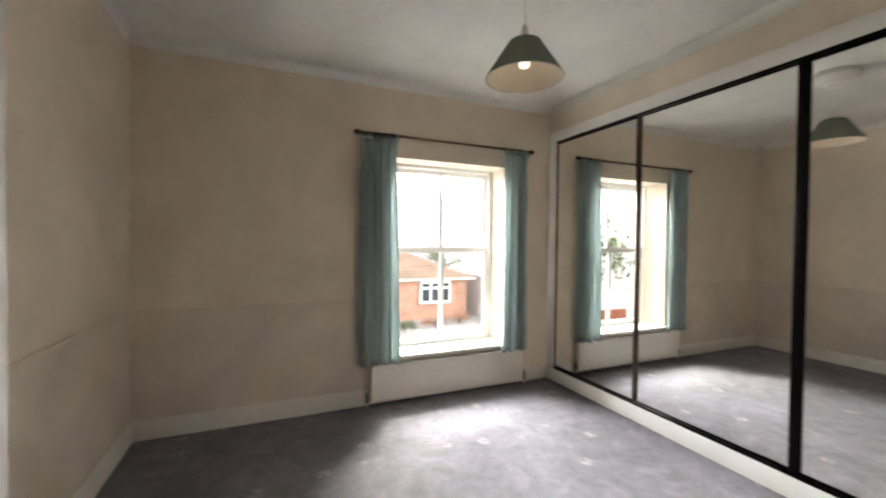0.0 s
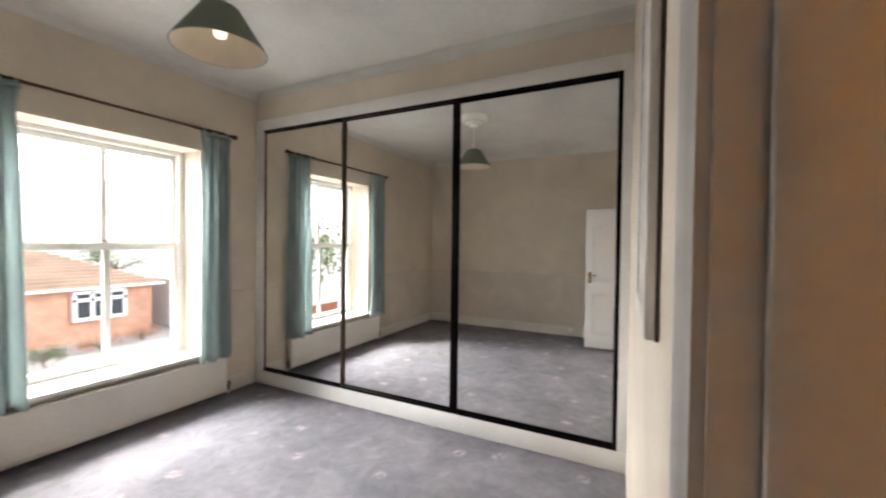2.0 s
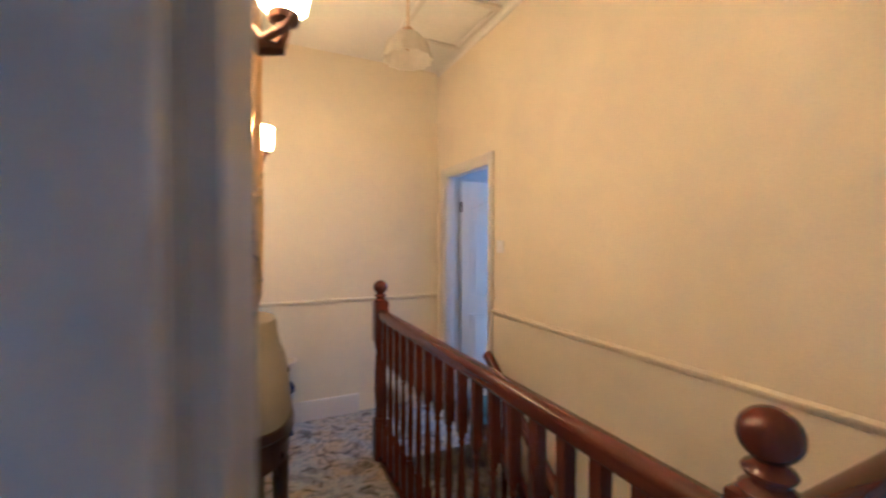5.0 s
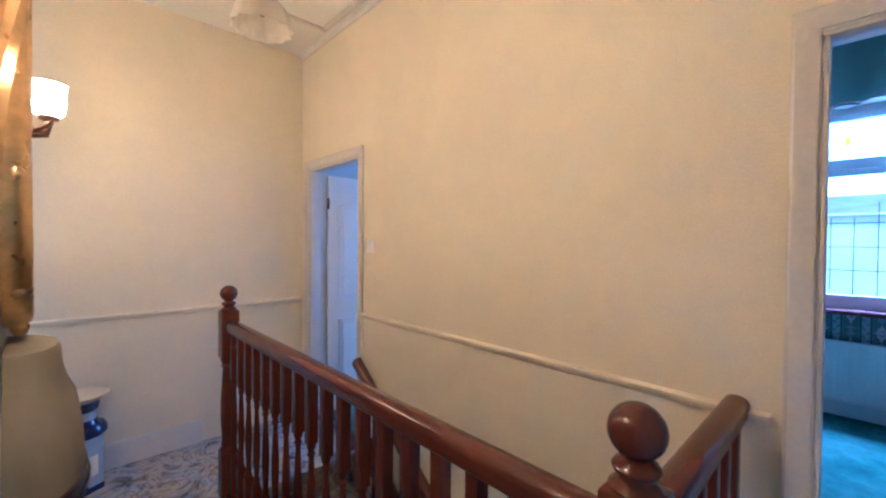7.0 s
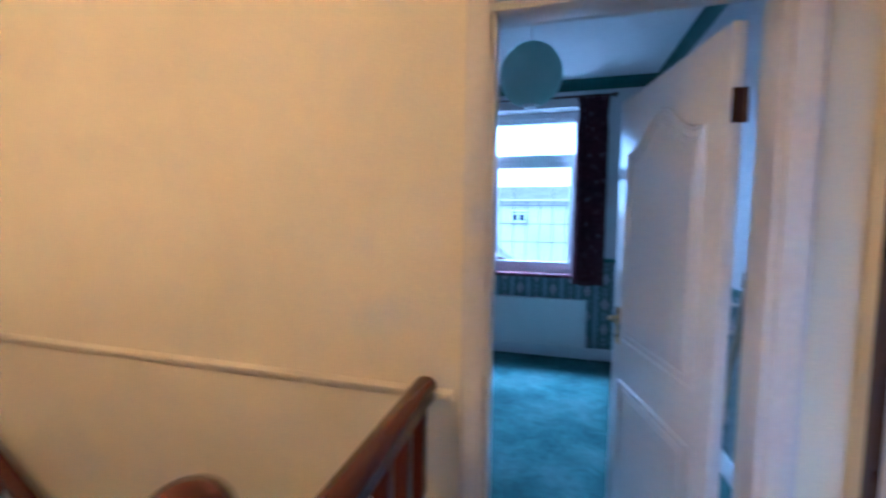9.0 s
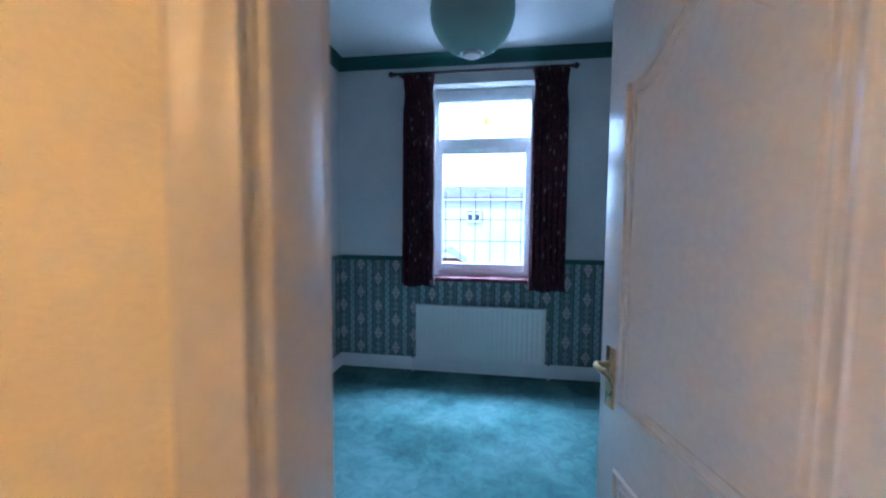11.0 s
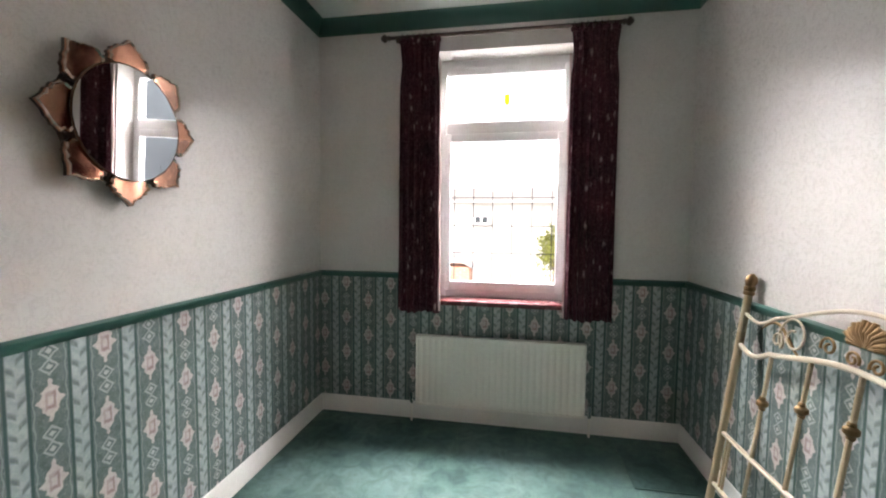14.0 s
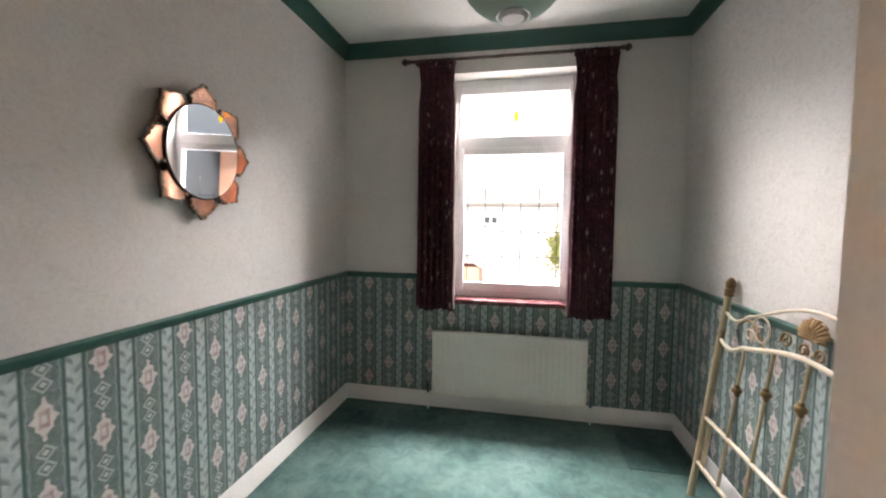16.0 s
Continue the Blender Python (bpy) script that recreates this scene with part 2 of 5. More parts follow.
    n.bump(n.noise(150, 3), 0.12, 0.003)
    return n.m


def printed_cloth(name):
    """Dark wine curtain cloth with pale sprigs."""
    n = Nodes(name, 0.85, spec=0.2)
    v = n.n.new("ShaderNodeTexVoronoi")
    v.inputs["Scale"].default_value = 10.0
    n.l.new(n.stretch(1.7, 1.7, 0.75), v.inputs["Vector"])
    spot = n.ramp(n.math("ADD", v.outputs["Distance"], n.math("MULTIPLY", n.noise(46, 4, 0.7), 0.55)), (0.34, 1.0), (0.50, 0.0))
    trail = n.ramp(n.noise(16, 4, 0.6, warp=2.0), (0.47, 0.0), (0.50, 1.0), (0.53, 0.0))
    base = n.ramp(n.noise(4, 4), (0.3, (0.032, 0.008, 0.014)), (0.7, (0.070, 0.013, 0.022)))
    c = n.mix(n.math("MULTIPLY", trail, 0.45), base, (0.26, 0.13, 0.15))
    n.color(n.mix(n.math("MULTIPLY", spot, 0.75), c, (0.42, 0.30, 0.32)))
    n.bump(n.noise(300, 2), 0.3, 0.002)
    return n.m


def brickwork(name):
    n = Nodes(name, 0.9)
    t = n.n.new("ShaderNodeTexBrick")
    t.inputs["Scale"].default_value = 1.0
    t.inputs["Brick Width"].default_value, t.inputs["Row Height"].default_value = 0.225, 0.075
    t.inputs["Mortar Size"].default_value = 0.01
    t.inputs["Color1"].default_value, t.inputs["Color2"].default_value = (0.55, 0.27, 0.17, 1), (0.47, 0.21, 0.13, 1)
    t.inputs["Mortar"].default_value = (0.45, 0.38, 0.32, 1)
    s = n.n.new("ShaderNodeCombineXYZ")
    x, y, z = n.axes()
    n.put(n.math("ADD", x, y), s.inputs[0]), n.put(z, s.inputs[1])
    n.l.new(s.outputs[0], t.inputs["Vector"])
    n.color(n.mix(1.0, t.outputs["Color"], n.ramp(n.noise(1.2, 4), (0.3, 0.8), (0.7, 1.15)), "MULTIPLY"))
    return n.m


CREAM_A = paint("cream_wallpaper", (0.68, 0.60, 0.49), 0.7, 0.11, 120, 0.3, 1.7)
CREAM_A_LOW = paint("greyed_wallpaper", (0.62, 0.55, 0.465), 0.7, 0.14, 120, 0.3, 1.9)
# white gloss with the dim doorway's shade put into its colour
SHADED_GLOSS = paint("shaded_white_gloss", (0.38, 0.365, 0.345), 0.32, 0.06, 60, 0.05, 1.6, 0.03)
CREAM_L = paint("cream_embossed_paper", (0.775, 0.715, 0.535), 0.7, 0.07, 130, 0.4)
GREY_B = embossed_paper("pearl_grey_paper", (0.63, 0.61, 0.585))
CEIL_A = paint("ceiling_paper", (0.71, 0.70, 0.67), 0.8, 0.12, 22, 0.8, 1.2)
CEIL_W = paint("white_ceiling", (0.78, 0.77, 0.74), 0.8, 0.05, 45, 0.4)
COVE_A = paint("grey_green_cove", (0.60, 0.61, 0.56), 0.6, 0.08)
GREEN = paint("deep_green_gloss", (0.028, 0.105, 0.085), 0.35, 0.12, 60, 0.08)
WHITE = paint("white_gloss", (0.78, 0.77, 0.74), 0.32, 0.05, 60, 0.05, 1.6, 0.03)
WHITE_WARM = paint("aged_white_gloss", (0.66, 0.635, 0.595), 0.32, 0.06, 60, 0.05, 1.6, 0.03)
WHITE_DOOR = paint("white_door_gloss", (0.80, 0.80, 0.79), 0.2, 0.02, 60, 0.03, 1.6, 0.015)
UPVC = paint("white_plastic", (0.82, 0.83, 0.84), 0.3, 0.03, 60, 0.02)
RAD = paint("radiator_enamel", (0.79, 0.765, 0.70), 0.4, 0.04, 50, 0.03)
CARPET_A = spotted_carpet("grey_carpet")
CARPET_B = carpet("green_carpet", (0.05, 0.105, 0.095), (0.10, 0.18, 0.164), (0.155, 0.245, 0.225), 2.4)
# the room's green carpet again, darkened to carry the corner shadow over the offcut
CARPET_SHADED = carpet("shaded_green_carpet", (0.036, 0.082, 0.073), (0.072, 0.138, 0.125), (0.115, 0.19, 0.172), 2.5)
CARPET_L = floral_carpet("floral_carpet")
PAPER_X = wallpaper("striped_paper_x", 0, 0.06)
PAPER_Y = wallpaper("striped_paper_y", 1, -2.54)
MAHOG = wood("mahogany", (0.092, 0.020, 0.007), 0.22)
MAHOG_X = wood("mahogany_along_x", (0.092, 0.020, 0.007), 0.22, (1.2, 12, 12))
MAHOG_Y = wood("mahogany_along_y", (0.092, 0.020, 0.007), 0.22, (12, 1.2, 12))
DARKWOOD = wood("dark_wood", (0.045, 0.020, 0.013), 0.3)
BLACK = metal("black_metal", (0.012, 0.010, 0.010), 0.35)
BRONZE = metal("bronze", (0.10, 0.055, 0.035), 0.4)
BROWN_METAL = metal("brown_anodised", (0.17, 0.13, 0.10), 0.4)
BRASS = metal("brass", (0.62, 0.44, 0.20), 0.28)
GOLD = metal("gilt", (0.86, 0.60, 0.18), 0.32)
CHROME = metal("chrome", (0.72, 0.72, 0.72), 0.15)
IVORY = paint("ivory_enamel", (0.60, 0.52, 0.39), 0.35, 0.12, 40, 0.1)
ANTIQUE = metal("antique_brass", (0.30, 0.20, 0.105), 0.52)
COPPER = metal("rose_copper_mirror", (0.72, 0.37, 0.25), 0.05, 0.08)
MIRROR = mirror_glass("mirror_silver", (0.78, 0.80, 0.80))
BEVEL = metal("cut_bevel", (0.90, 0.74, 0.64), 0.22)
CHAMPAGNE = paint("champagne_enamel", (0.50, 0.40, 0.26), 0.32, 0.2, 40, 0.1)
SLATE_WALL = paint("blue_grey_slate_hanging", (0.10, 0.12, 0.135), 0.9, 0.1, 8, 0.3, 0.4)
WHITE_RENDER = paint("white_render", (0.84, 0.83, 0.80), 0.9, 0.05, 8, 0.2, 0.4)
MIRROR_W = mirror_glass("wardrobe_mirror", (0.93, 0.935, 0.91))
GLASS = glass("window_glass")
AQUA = cloth("aqua_curtain", (0.27, 0.345, 0.345), (0.47, 0.54, 0.53), 0.85, 240, 0.50)
WINE = printed_cloth("wine_curtain")
LINING = cloth("curtain_lining", (0.56, 0.46, 0.44), (0.62, 0.52, 0.50), 0.9, 300)
SHADE = cloth("sage_shade", (0.17, 0.20, 0.16), (0.23, 0.26, 0.21), 0.85, 300)
SHADE_IN = cloth("shade_lining", (0.62, 0.54, 0.42), (0.70, 0.62, 0.50), 0.85, 300)
RICE = cloth("rice_paper", (0.50, 0.66, 0.58), (0.60, 0.74, 0.66), 0.8, 120, 0.35)
CREAM_CLOTH = cloth("cream_fabric", (0.25, 0.235, 0.19), (0.32, 0.30, 0.25), 0.85, 250)
LIT = glow("lit_opal_glass", (1.0, 0.44, 0.095), 43)
BULB = glow("unlit_bulb", (1, 1, 1), 0.0, (0.85, 0.82, 0.75))
BULB_ON = glow("dim_bulb", (1.0, 0.86, 0.66), 0.35, (0.85, 0.82, 0.75))
AMBER = frosted("frosted_glass", (0.96, 0.92, 0.82))
LEAD = metal("lead_came", (0.10, 0.10, 0.105), 0.5)
STAIN_Y = cloth("yellow_stained_glass", (0.62, 0.40, 0.03), (0.72, 0.48, 0.04), 0.4, 60, 0.45)
CHINA = paint("blue_white_china", (0.36, 0.42, 0.50), 0.12, 0.1, 20, 0.03)
CANVAS = paint("pale_print", (0.60, 0.58, 0.54), 0.6, 0.25, 14, 0.05, 5)
COBALT = paint("cobalt_glaze", (0.015, 0.025, 0.09), 0.1, 0.2, 20, 0.03)
STRAW = cloth("straw", (0.62, 0.56, 0.42), (0.70, 0.64, 0.50), 0.9, 150)
SILL_RED = paint("red_gloss_sill", (0.13, 0.038, 0.042), 0.25, 0.1, 40, 0.05)
BRICK = brickwork("red_brick")
TILE = paint("clay_roof_tile", (0.40, 0.29, 0.22), 0.85, 0.25, 5, 0.4, 0.8)
CONCRETE = paint("pale_concrete", (0.48, 0.465, 0.44), 0.9, 0.2, 20, 0.3, 0.3)
GREYTILE = paint("grey_roof_tile", (0.38, 0.36, 0.34), 0.85, 0.2, 5, 0.4, 0.8)
HEDGE = paint("yellow_green_leaf", (0.26, 0.29, 0.07), 0.7, 0.3, 3, 0.3, 0.6)
RENDER = paint("pale_render", (0.62, 0.60, 0.55), 0.9, 0.1, 8, 0.3, 0.4)
RUST = paint("rusty_leaf", (0.34, 0.15, 0.06), 0.7, 0.3, 3, 0.3, 0.6)
LEAF = paint("leaf_green", (0.075, 0.12, 0.03), 0.7, 0.35, 3, 0.3, 0.6)
BARK = wood("bark", (0.10, 0.07, 0.05), 0.9)
DARKGLASS = paint("dark_pane", (0.04, 0.05, 0.06), 0.08, 0.1, 3, 0.0)
RED_DOOR = paint("red_brown_timber", (0.28, 0.09, 0.045), 0.6, 0.2, 20, 0.1)

# ---- building helpers ----


def thing(name, label, category, at=(0, 0, 0), group="", kind="", turn=0.0):
    ob = new(name)
    ob.empty_display_size = 0.05
    ob.matrix_world = pose(*at, 0, 0, turn)
    return tagged(ob, label, category, group, kind)


def mesh_of(bm, material, smooth=35):
    me = bpy.data.meshes.new("mesh")
    bmesh.ops.recalc_face_normals(bm, faces=bm.faces)
    bm.to_mesh(me)
    bm.free()
    me.materials.append(material)
    if smooth:
        me.polygons.foreach_set("use_smooth", [True] * len(me.polygons))
        me.set_sharp_from_angle(angle=radians(smooth))
    return me


def part(name, bm, material, parent=None, label="", smooth=35):
    """One mesh object, in its parent's own axes."""
    ob = new(name, mesh_of(bm, material, smooth))
    if parent:
        ob.parent = parent
    if label:
        ob["label"] = label
    return ob


def solid(name, bm, material, label, category="", kind="structure", smooth=35):
    return tagged(part(name, bm, material, None, "", smooth), label, category or name.split("_")[0], kind=kind)


def box(bm, x0, x1, y0, y1, z0, z1, bevel=0.0, seg=2):
    v = [bm.verts.new((x, y, z)) for z in (z0, z1) for y in (y0, y1) for x in (x0, x1)]
    fs = [bm.faces.new([v[i] for i in f]) for f in ((0, 1, 3, 2), (4, 6, 7, 5), (0, 4, 5, 1), (2, 3, 7, 6), (0, 2, 6, 4), (1, 5, 7, 3))]
    if bevel:
        es = list({e for f in fs for e in f.edges})
        bmesh.ops.bevel(bm, geom=es, offset=bevel, segments=seg, profile=0.5, affect="EDGES")
    return bm


def B(*a, **k):
    return box(bmesh.new(), *a, **k)


def prism(bm, poly, z0, z1):
    """An upright block on a plan outline."""
    lo = [bm.verts.new((x, y, z0)) for x, y in poly]
    hi = [bm.verts.new((x, y, z1)) for x, y in poly]
    bm.faces.new(lo[::-1]), bm.faces.new(hi)
    k = len(poly)
    for i in range(k):
        bm.faces.new((lo[i], lo[(i + 1) % k], hi[(i + 1) % k], hi[i]))
    return bm


def extrude(bm, outline, axis, a, b):
    """An outline of (p, q) carried along an axis from a to b. x: (y, z); y: (x, z); z: (x, y)."""
    def at(p, q, s):
        return {"x": (s, p, q), "y": (p, s, q), "z": (p, q, s)}[axis]
    lo, hi = [bm.verts.new(at(p, q, a)) for p, q in outline], [bm.verts.new(at(p, q, b)) for p, q in outline]
    bm.faces.new(lo[::-1]), bm.faces.new(hi)
    k = len(outline)
    for i in range(k):
        bm.faces.new((lo[i], lo[(i + 1) % k], hi[(i + 1) % k], hi[i]))
    return bm


def lathe(bm, profile, at=(0, 0, 0), seg=20, sx=1.0, sy=1.0, ring=False):
    """A turned shape from (radius, height) pairs; ring: the profile is a closed loop, open in the middle."""
    rings = []
    for r, z in profile:
        rings.append([bm.verts.new((at[0] + r * sx * math.cos(2 * math.pi * i / seg), at[1] + r * sy * math.sin(2 * math.pi * i / seg), at[2] + z)) for i in range(seg)])
    for a, b in zip(rings, rings[1:] + rings[:1] if ring else rings[1:]):
        for i in range(seg):
            bm.faces.new((a[i], a[(i + 1) % seg], b[(i + 1) % seg], b[i]))
    if ring:
        return bm
    if profile[0][0] > 1e-5:
        bm.faces.new(rings[0][::-1])
    if profile[-1][0] > 1e-5:
        bm.faces.new(rings[-1])
    bmesh.ops.remove_doubles(bm, verts=[v for r in (rings[0], rings[-1]) for v in r], dist=1e-6)
    return bm


def tube(bm, pts, r, seg=8, closed=False, flat=1.0):
    """A round bar through points; r may be a list."""
    pts = [Vector(p) for p in pts]
    k = len(pts)
    up, rings = Vector((0.13, 0.21, 0.97)).normalized(), []
    for i, p in enumerate(pts):
        a = pts[(i - 1) % k] if closed or i else p
        b = pts[(i + 1) % k] if closed or i < k - 1 else p
        d = (b - a).normalized()
        s = d.cross(up)
        s = s.normalized() if s.length > 1e-4 else Vector((1, 0, 0))
        t = s.cross(d).normalized()
        q = r[i] if isinstance(r, (list, tuple)) else r
        rings.append([bm.verts.new(p + s * q * math.cos(2 * math.pi * j / seg) + t * q * flat * math.sin(2 * math.pi * j / seg)) for j in range(seg)])
    for i in range(k if closed else k - 1):
        a, b = rings[i], rings[(i + 1) % k]
        for j in range(seg):
            bm.faces.new((a[j], a[(j + 1) % seg], b[(j + 1) % seg], b[j]))
    if not closed:
        bm.faces.new(rings[0][::-1]), bm.faces.new(rings[-1])
    return bm


def ball(bm, c, r, seg=16, sz=1.0):
    prof = [(max(1e-6, r * math.sin(math.pi * i / 10)), -r * sz * math.cos(math.pi * i / 10)) for i in range(11)]
    return lathe(bm, prof, c, seg)


def holed_wall(bm, axis, a0, a1, t0, t1, z0, z1, holes):
    """A wall along an axis from a0 to a1, from t0 to t1 thick, with (from, to, low, high) openings."""
    def put(p, q, lo, hi):
        if q - p > 1e-4 and hi - lo > 1e-4:
            box(bm, p, q, t0, t1, lo, hi) if axis == "x" else box(bm, t0, t1, p, q, lo, hi)
    at = a0
    for p, q, lo, hi in sorted(holes):
        put(at, p, z0, z1)
        put(p, q, z0, lo)
        put(p, q, hi, z1)
        at = q
    put(at, a1, z0, z1)
    return bm

# ---- structure ----
H = 3.0          # ceiling, front room and landing
HB = 2.94        # ceiling, back rooms
LOW = -3.0       # ground outside


def skew(x, base):
    """The wall between front room and landing runs slightly out of square."""
    return base + (0.044 if base > 0.6 else 0.032 if base > 0.54 else 0.02) * (x - 0.76)


def skew_block(bm, x0, x1, low, high, z0, z1):
    return prism(bm, [(x0, skew(x0, low)), (x1, skew(x1, low)), (x1, skew(x1, high)), (x0, skew(x0, high))], z0, z1)


solid("wall_front", holed_wall(bmesh.new(), "x", -0.80, 4.15, 4.27, 4.68, LOW, H, [(1.42, 2.66, 0.42, 2.30)]), CREAM_A, "cream papered wall with a tall sash window opening", "wall")
solid("wall_west_front", B(-0.80, -0.565, 0.40, 4.27, LOW, H), CREAM_A, "plain cream papered wall with dado line", "wall")
solid("wall_east_front", B(3.87, 4.15, 0.70, 4.27, LOW, H), CREAM_A, "plain cream wall behind the fitted wardrobe", "wall")
bm = bmesh.new()
skew_block(bm, -0.80, 0.02, 0.532, 0.617, 0, H), skew_block(bm, 0.775, 3.87, 0.532, 0.617, 0, H), skew_block(bm, 0.02, 0.775, 0.532, 0.617, 2.02, H)
wall_a_l = solid("wall_between_front_room_and_landing", bm, CREAM_L, "cream papered wall with a doorway", "wall")
wall_a_l.data.materials.append(CREAM_A)
for p in wall_a_l.data.polygons:
    if p.normal.y > 0.9:
        p.material_index = 1
solid("wall_west_landing", B(-0.15, -0.02, -1.0, 0.465, LOW, H), CREAM_L, "short cream end wall of the landing", "wall")
solid("wall_east_landing", B(3.98, 4.15, -1.0, 0.62, LOW, H), CREAM_L, "cream embossed end wall above a dado rail", "wall")
long_wall = solid("wall_between_landing_and_back_rooms", holed_wall(bmesh.new(), "x", -0.60, 4.15, -1.12, -1.0, LOW, H, [(0.13, 0.828, 0, 2.03), (3.06, 3.84, 0, 2.05)]), CREAM_L, "long cream embossed wall with two doorways", "wall")
long_wall.data.materials.append(GREY_B)
for p in long_wall.data.polygons:
    if p.normal.y < -0.9:
        p.material_index = 1
solid("wall_west_back", B(-0.60, -0.39, -4.368, -1.12, LOW, HB), GREY_B, "pearl grey papered wall above a green dado", "wall")
solid("wall_east_back", B(2.205, 2.33, -4.368, -1.12, LOW, HB), GREY_B, "pearl grey papered wall above a green dado", "wall")
solid("wall_back", holed_wall(bmesh.new(), "x", -0.60, 4.15, -4.62, -4.368, LOW, HB, [(0.36, 1.305, 0.90, 2.675), (2.7, 3.5, 0.9, 2.3)]), GREY_B, "pearl grey wall with a window opening", "wall")
solid("wall_east_third_room", B(3.98, 4.15, -4.368, -1.12, LOW, HB), GREY_B, "plain grey wall of the room behind the far door", "wall")

mid = [(-0.80, skew(-0.80, 0.575)), (4.15, skew(4.15, 0.575))]
solid("ceiling_front", prism(bmesh.new(), [mid[0], mid[1], (4.15, 4.68), (-0.80, 4.68)], H, H + 0.12), CEIL_A, "textured white papered ceiling", "ceiling")
solid("ceiling_landing", prism(bmesh.new(), [(-0.80, -1.06), (4.15, -1.06), mid[1], mid[0]], H, H + 0.12), CEIL_W, "off-white landing ceiling", "ceiling")
solid("ceiling_back", B(-0.60, 4.15, -4.62, -1.06, HB, HB + 0.06), CEIL_W, "off-white ceiling with a green cove", "ceiling")
solid("roof_void_cover", B(-0.80, 4.15, -4.62, 4.68, H + 0.12, H + 0.3), TILE, "plain flat cover above the ceilings", "roof")
solid("floor_front", prism(bmesh.new(), [mid[0], mid[1], (4.15, 4.27), (-0.80, 4.27)], -0.2, 0), CARPET_A, "worn grey patterned carpet", "carpet")
bm = bmesh.new()
prism(bm, [(-0.15, -0.25), (4.0, -0.25), (4.0, skew(4.0, 0.575)), (-0.15, skew(-0.15, 0.575))], -0.2, 0)
box(bm, -0.15, 0.95, -1.06, -0.25, -0.2, 0), box(bm, 3.10, 4.0, -1.06, -0.25, -0.2, 0)
solid("floor_landing", bm, CARPET_L, "grey and brown floral landing carpet", "carpet")
solid("floor_back", B(-0.60, 2.33, -4.368, -1.06, -0.2, 0), CARPET_B, "mottled deep green pile carpet", "carpet")
solid("floor_third_room", B(2.33, 4.0, -4.368, -1.06, -0.2, 0), CARPET_B, "green carpet beyond the far door", "carpet")
solid("floor_hall", B(-0.60, 4.15, -1.0, 0.6, LOW, -2.66), CARPET_L, "hall floor below the stairs", "floor")
solid("wall_west_outer", B(-0.80, -0.60, -1.12, 0.46, LOW, H), BRICK, "outer brick wall", "wall")
solid("wall_stair_side", B(0.95, 4.0, -0.25, -0.19, -2.66, -0.2), CREAM_L, "cream wall beside the stairs below the landing", "wall")
# stairs, carpeted, going down towards the front of the well
stairs = thing("staircase", "carpeted staircase going down inside the well", "stairs", (3.1, -0.625, -2.66), kind="structure")
for i in range(12):
    x1 = 0 - 0.245 * i
    part("step", B(x1 - 0.265, x1, -0.37, 0.37, 0, 2.66 - 0.19 * (i + 1), bevel=0.008), CARPET_L, stairs)


def moulding(name, material, label, runs, outline, category="trim", kind="structure"):
    """Strips along walls. A run: axis, from, to, wall plane, outward sign. Outline: (out, z)."""
    for axis, a, b, plane, sign in runs:
        bm = extrude(bmesh.new(), [(plane + sign * p, q) for p, q in outline], "x" if axis == "x" else "y", a, b)
        solid(name, bm, material, label, category, kind)


def skirt(h, t=0.018):
    return [(0, 0), (t, 0), (t, h - 0.03), (t * 0.75, h - 0.02), (t * 0.7, h - 0.008), (t * 0.4, h), (0, h)]


def dado(z, h=0.035, t=0.022):
    return [(0, z - h), (t * 0.4, z - h), (t * 0.8, z - h * 0.65), (t, z - h * 0.45), (t, z - h * 0.2), (t * 0.5, z), (0, z)]


def cove(z, d, w):
    pts = [(0, z), (0, z - d), (w * 0.12, z - d)]
    pts += [(w * (0.12 + 0.88 * (1 - math.cos(a))), z - d * (1 - math.sin(a))) for a in [math.pi / 2 * k / 6 for k in range(1, 7)]]
    return pts + [(w, z)]


moulding("baseboard", WHITE_WARM, "white painted skirting board in the front room", [("x", -0.565, 1.20, 4.27, -1), ("x", 2.93, 3.22, 4.27, -1), ("y", 0.60, 4.25, -0.565, 1)], skirt(0.15))
moulding("dado_line", CREAM_A, "thin papered-over dado rail", [("x", -0.565, 1.42, 4.27, -1), ("x", 2.66, 3.24, 4.27, -1), ("y", 0.60, 4.255, -0.565, 1)], dado(1.0, 0.022, 0.009))
bm = B(-0.561, 1.40, 4.266, 4.27, 0.14, 0.985)
solid("lower_wallpaper_front", bm, CREAM_A_LOW, "slightly greyer wallpaper below the dado line", "wallpaper", smooth=0)
solid("lower_wallpaper_west", B(-0.565, -0.561, 0.64, 4.266, 0.14, 0.985), CREAM_A_LOW, "slightly greyer wallpaper below the dado line", "wallpaper", smooth=0)
moulding("cove", CEIL_A, "small white cove under the ceiling", [("x", -0.565, 3.24, 4.27, -1), ("y", 0.60, 4.2, -0.565, 1)], cove(H - 0.002, 0.07, 0.06))
moulding("dado_rail", CREAM_L, "cream painted dado rail on the landing", [("x", 0.895, 3.02, -1.0, 1), ("y", -0.995, 0.615, 3.98, -1)], dado(0.975, 0.035))
moulding("cove", CEIL_W, "small white cove along the landing wall", [("x", -0.02, 3.98, -1.0, 1)], cove(H - 0.002, 0.035, 0.05))
moulding("baseboard", WHITE_WARM, "white painted skirting board on the landing", [("y", -0.26, 0.60, 3.98, -1)], skirt(0.155))
bk = [("x", -0.39, 2.205, -4.368, 1), ("y", -4.35, -1.12, 2.205, -1), ("y", -4.35, -1.12, -0.39, 1)]
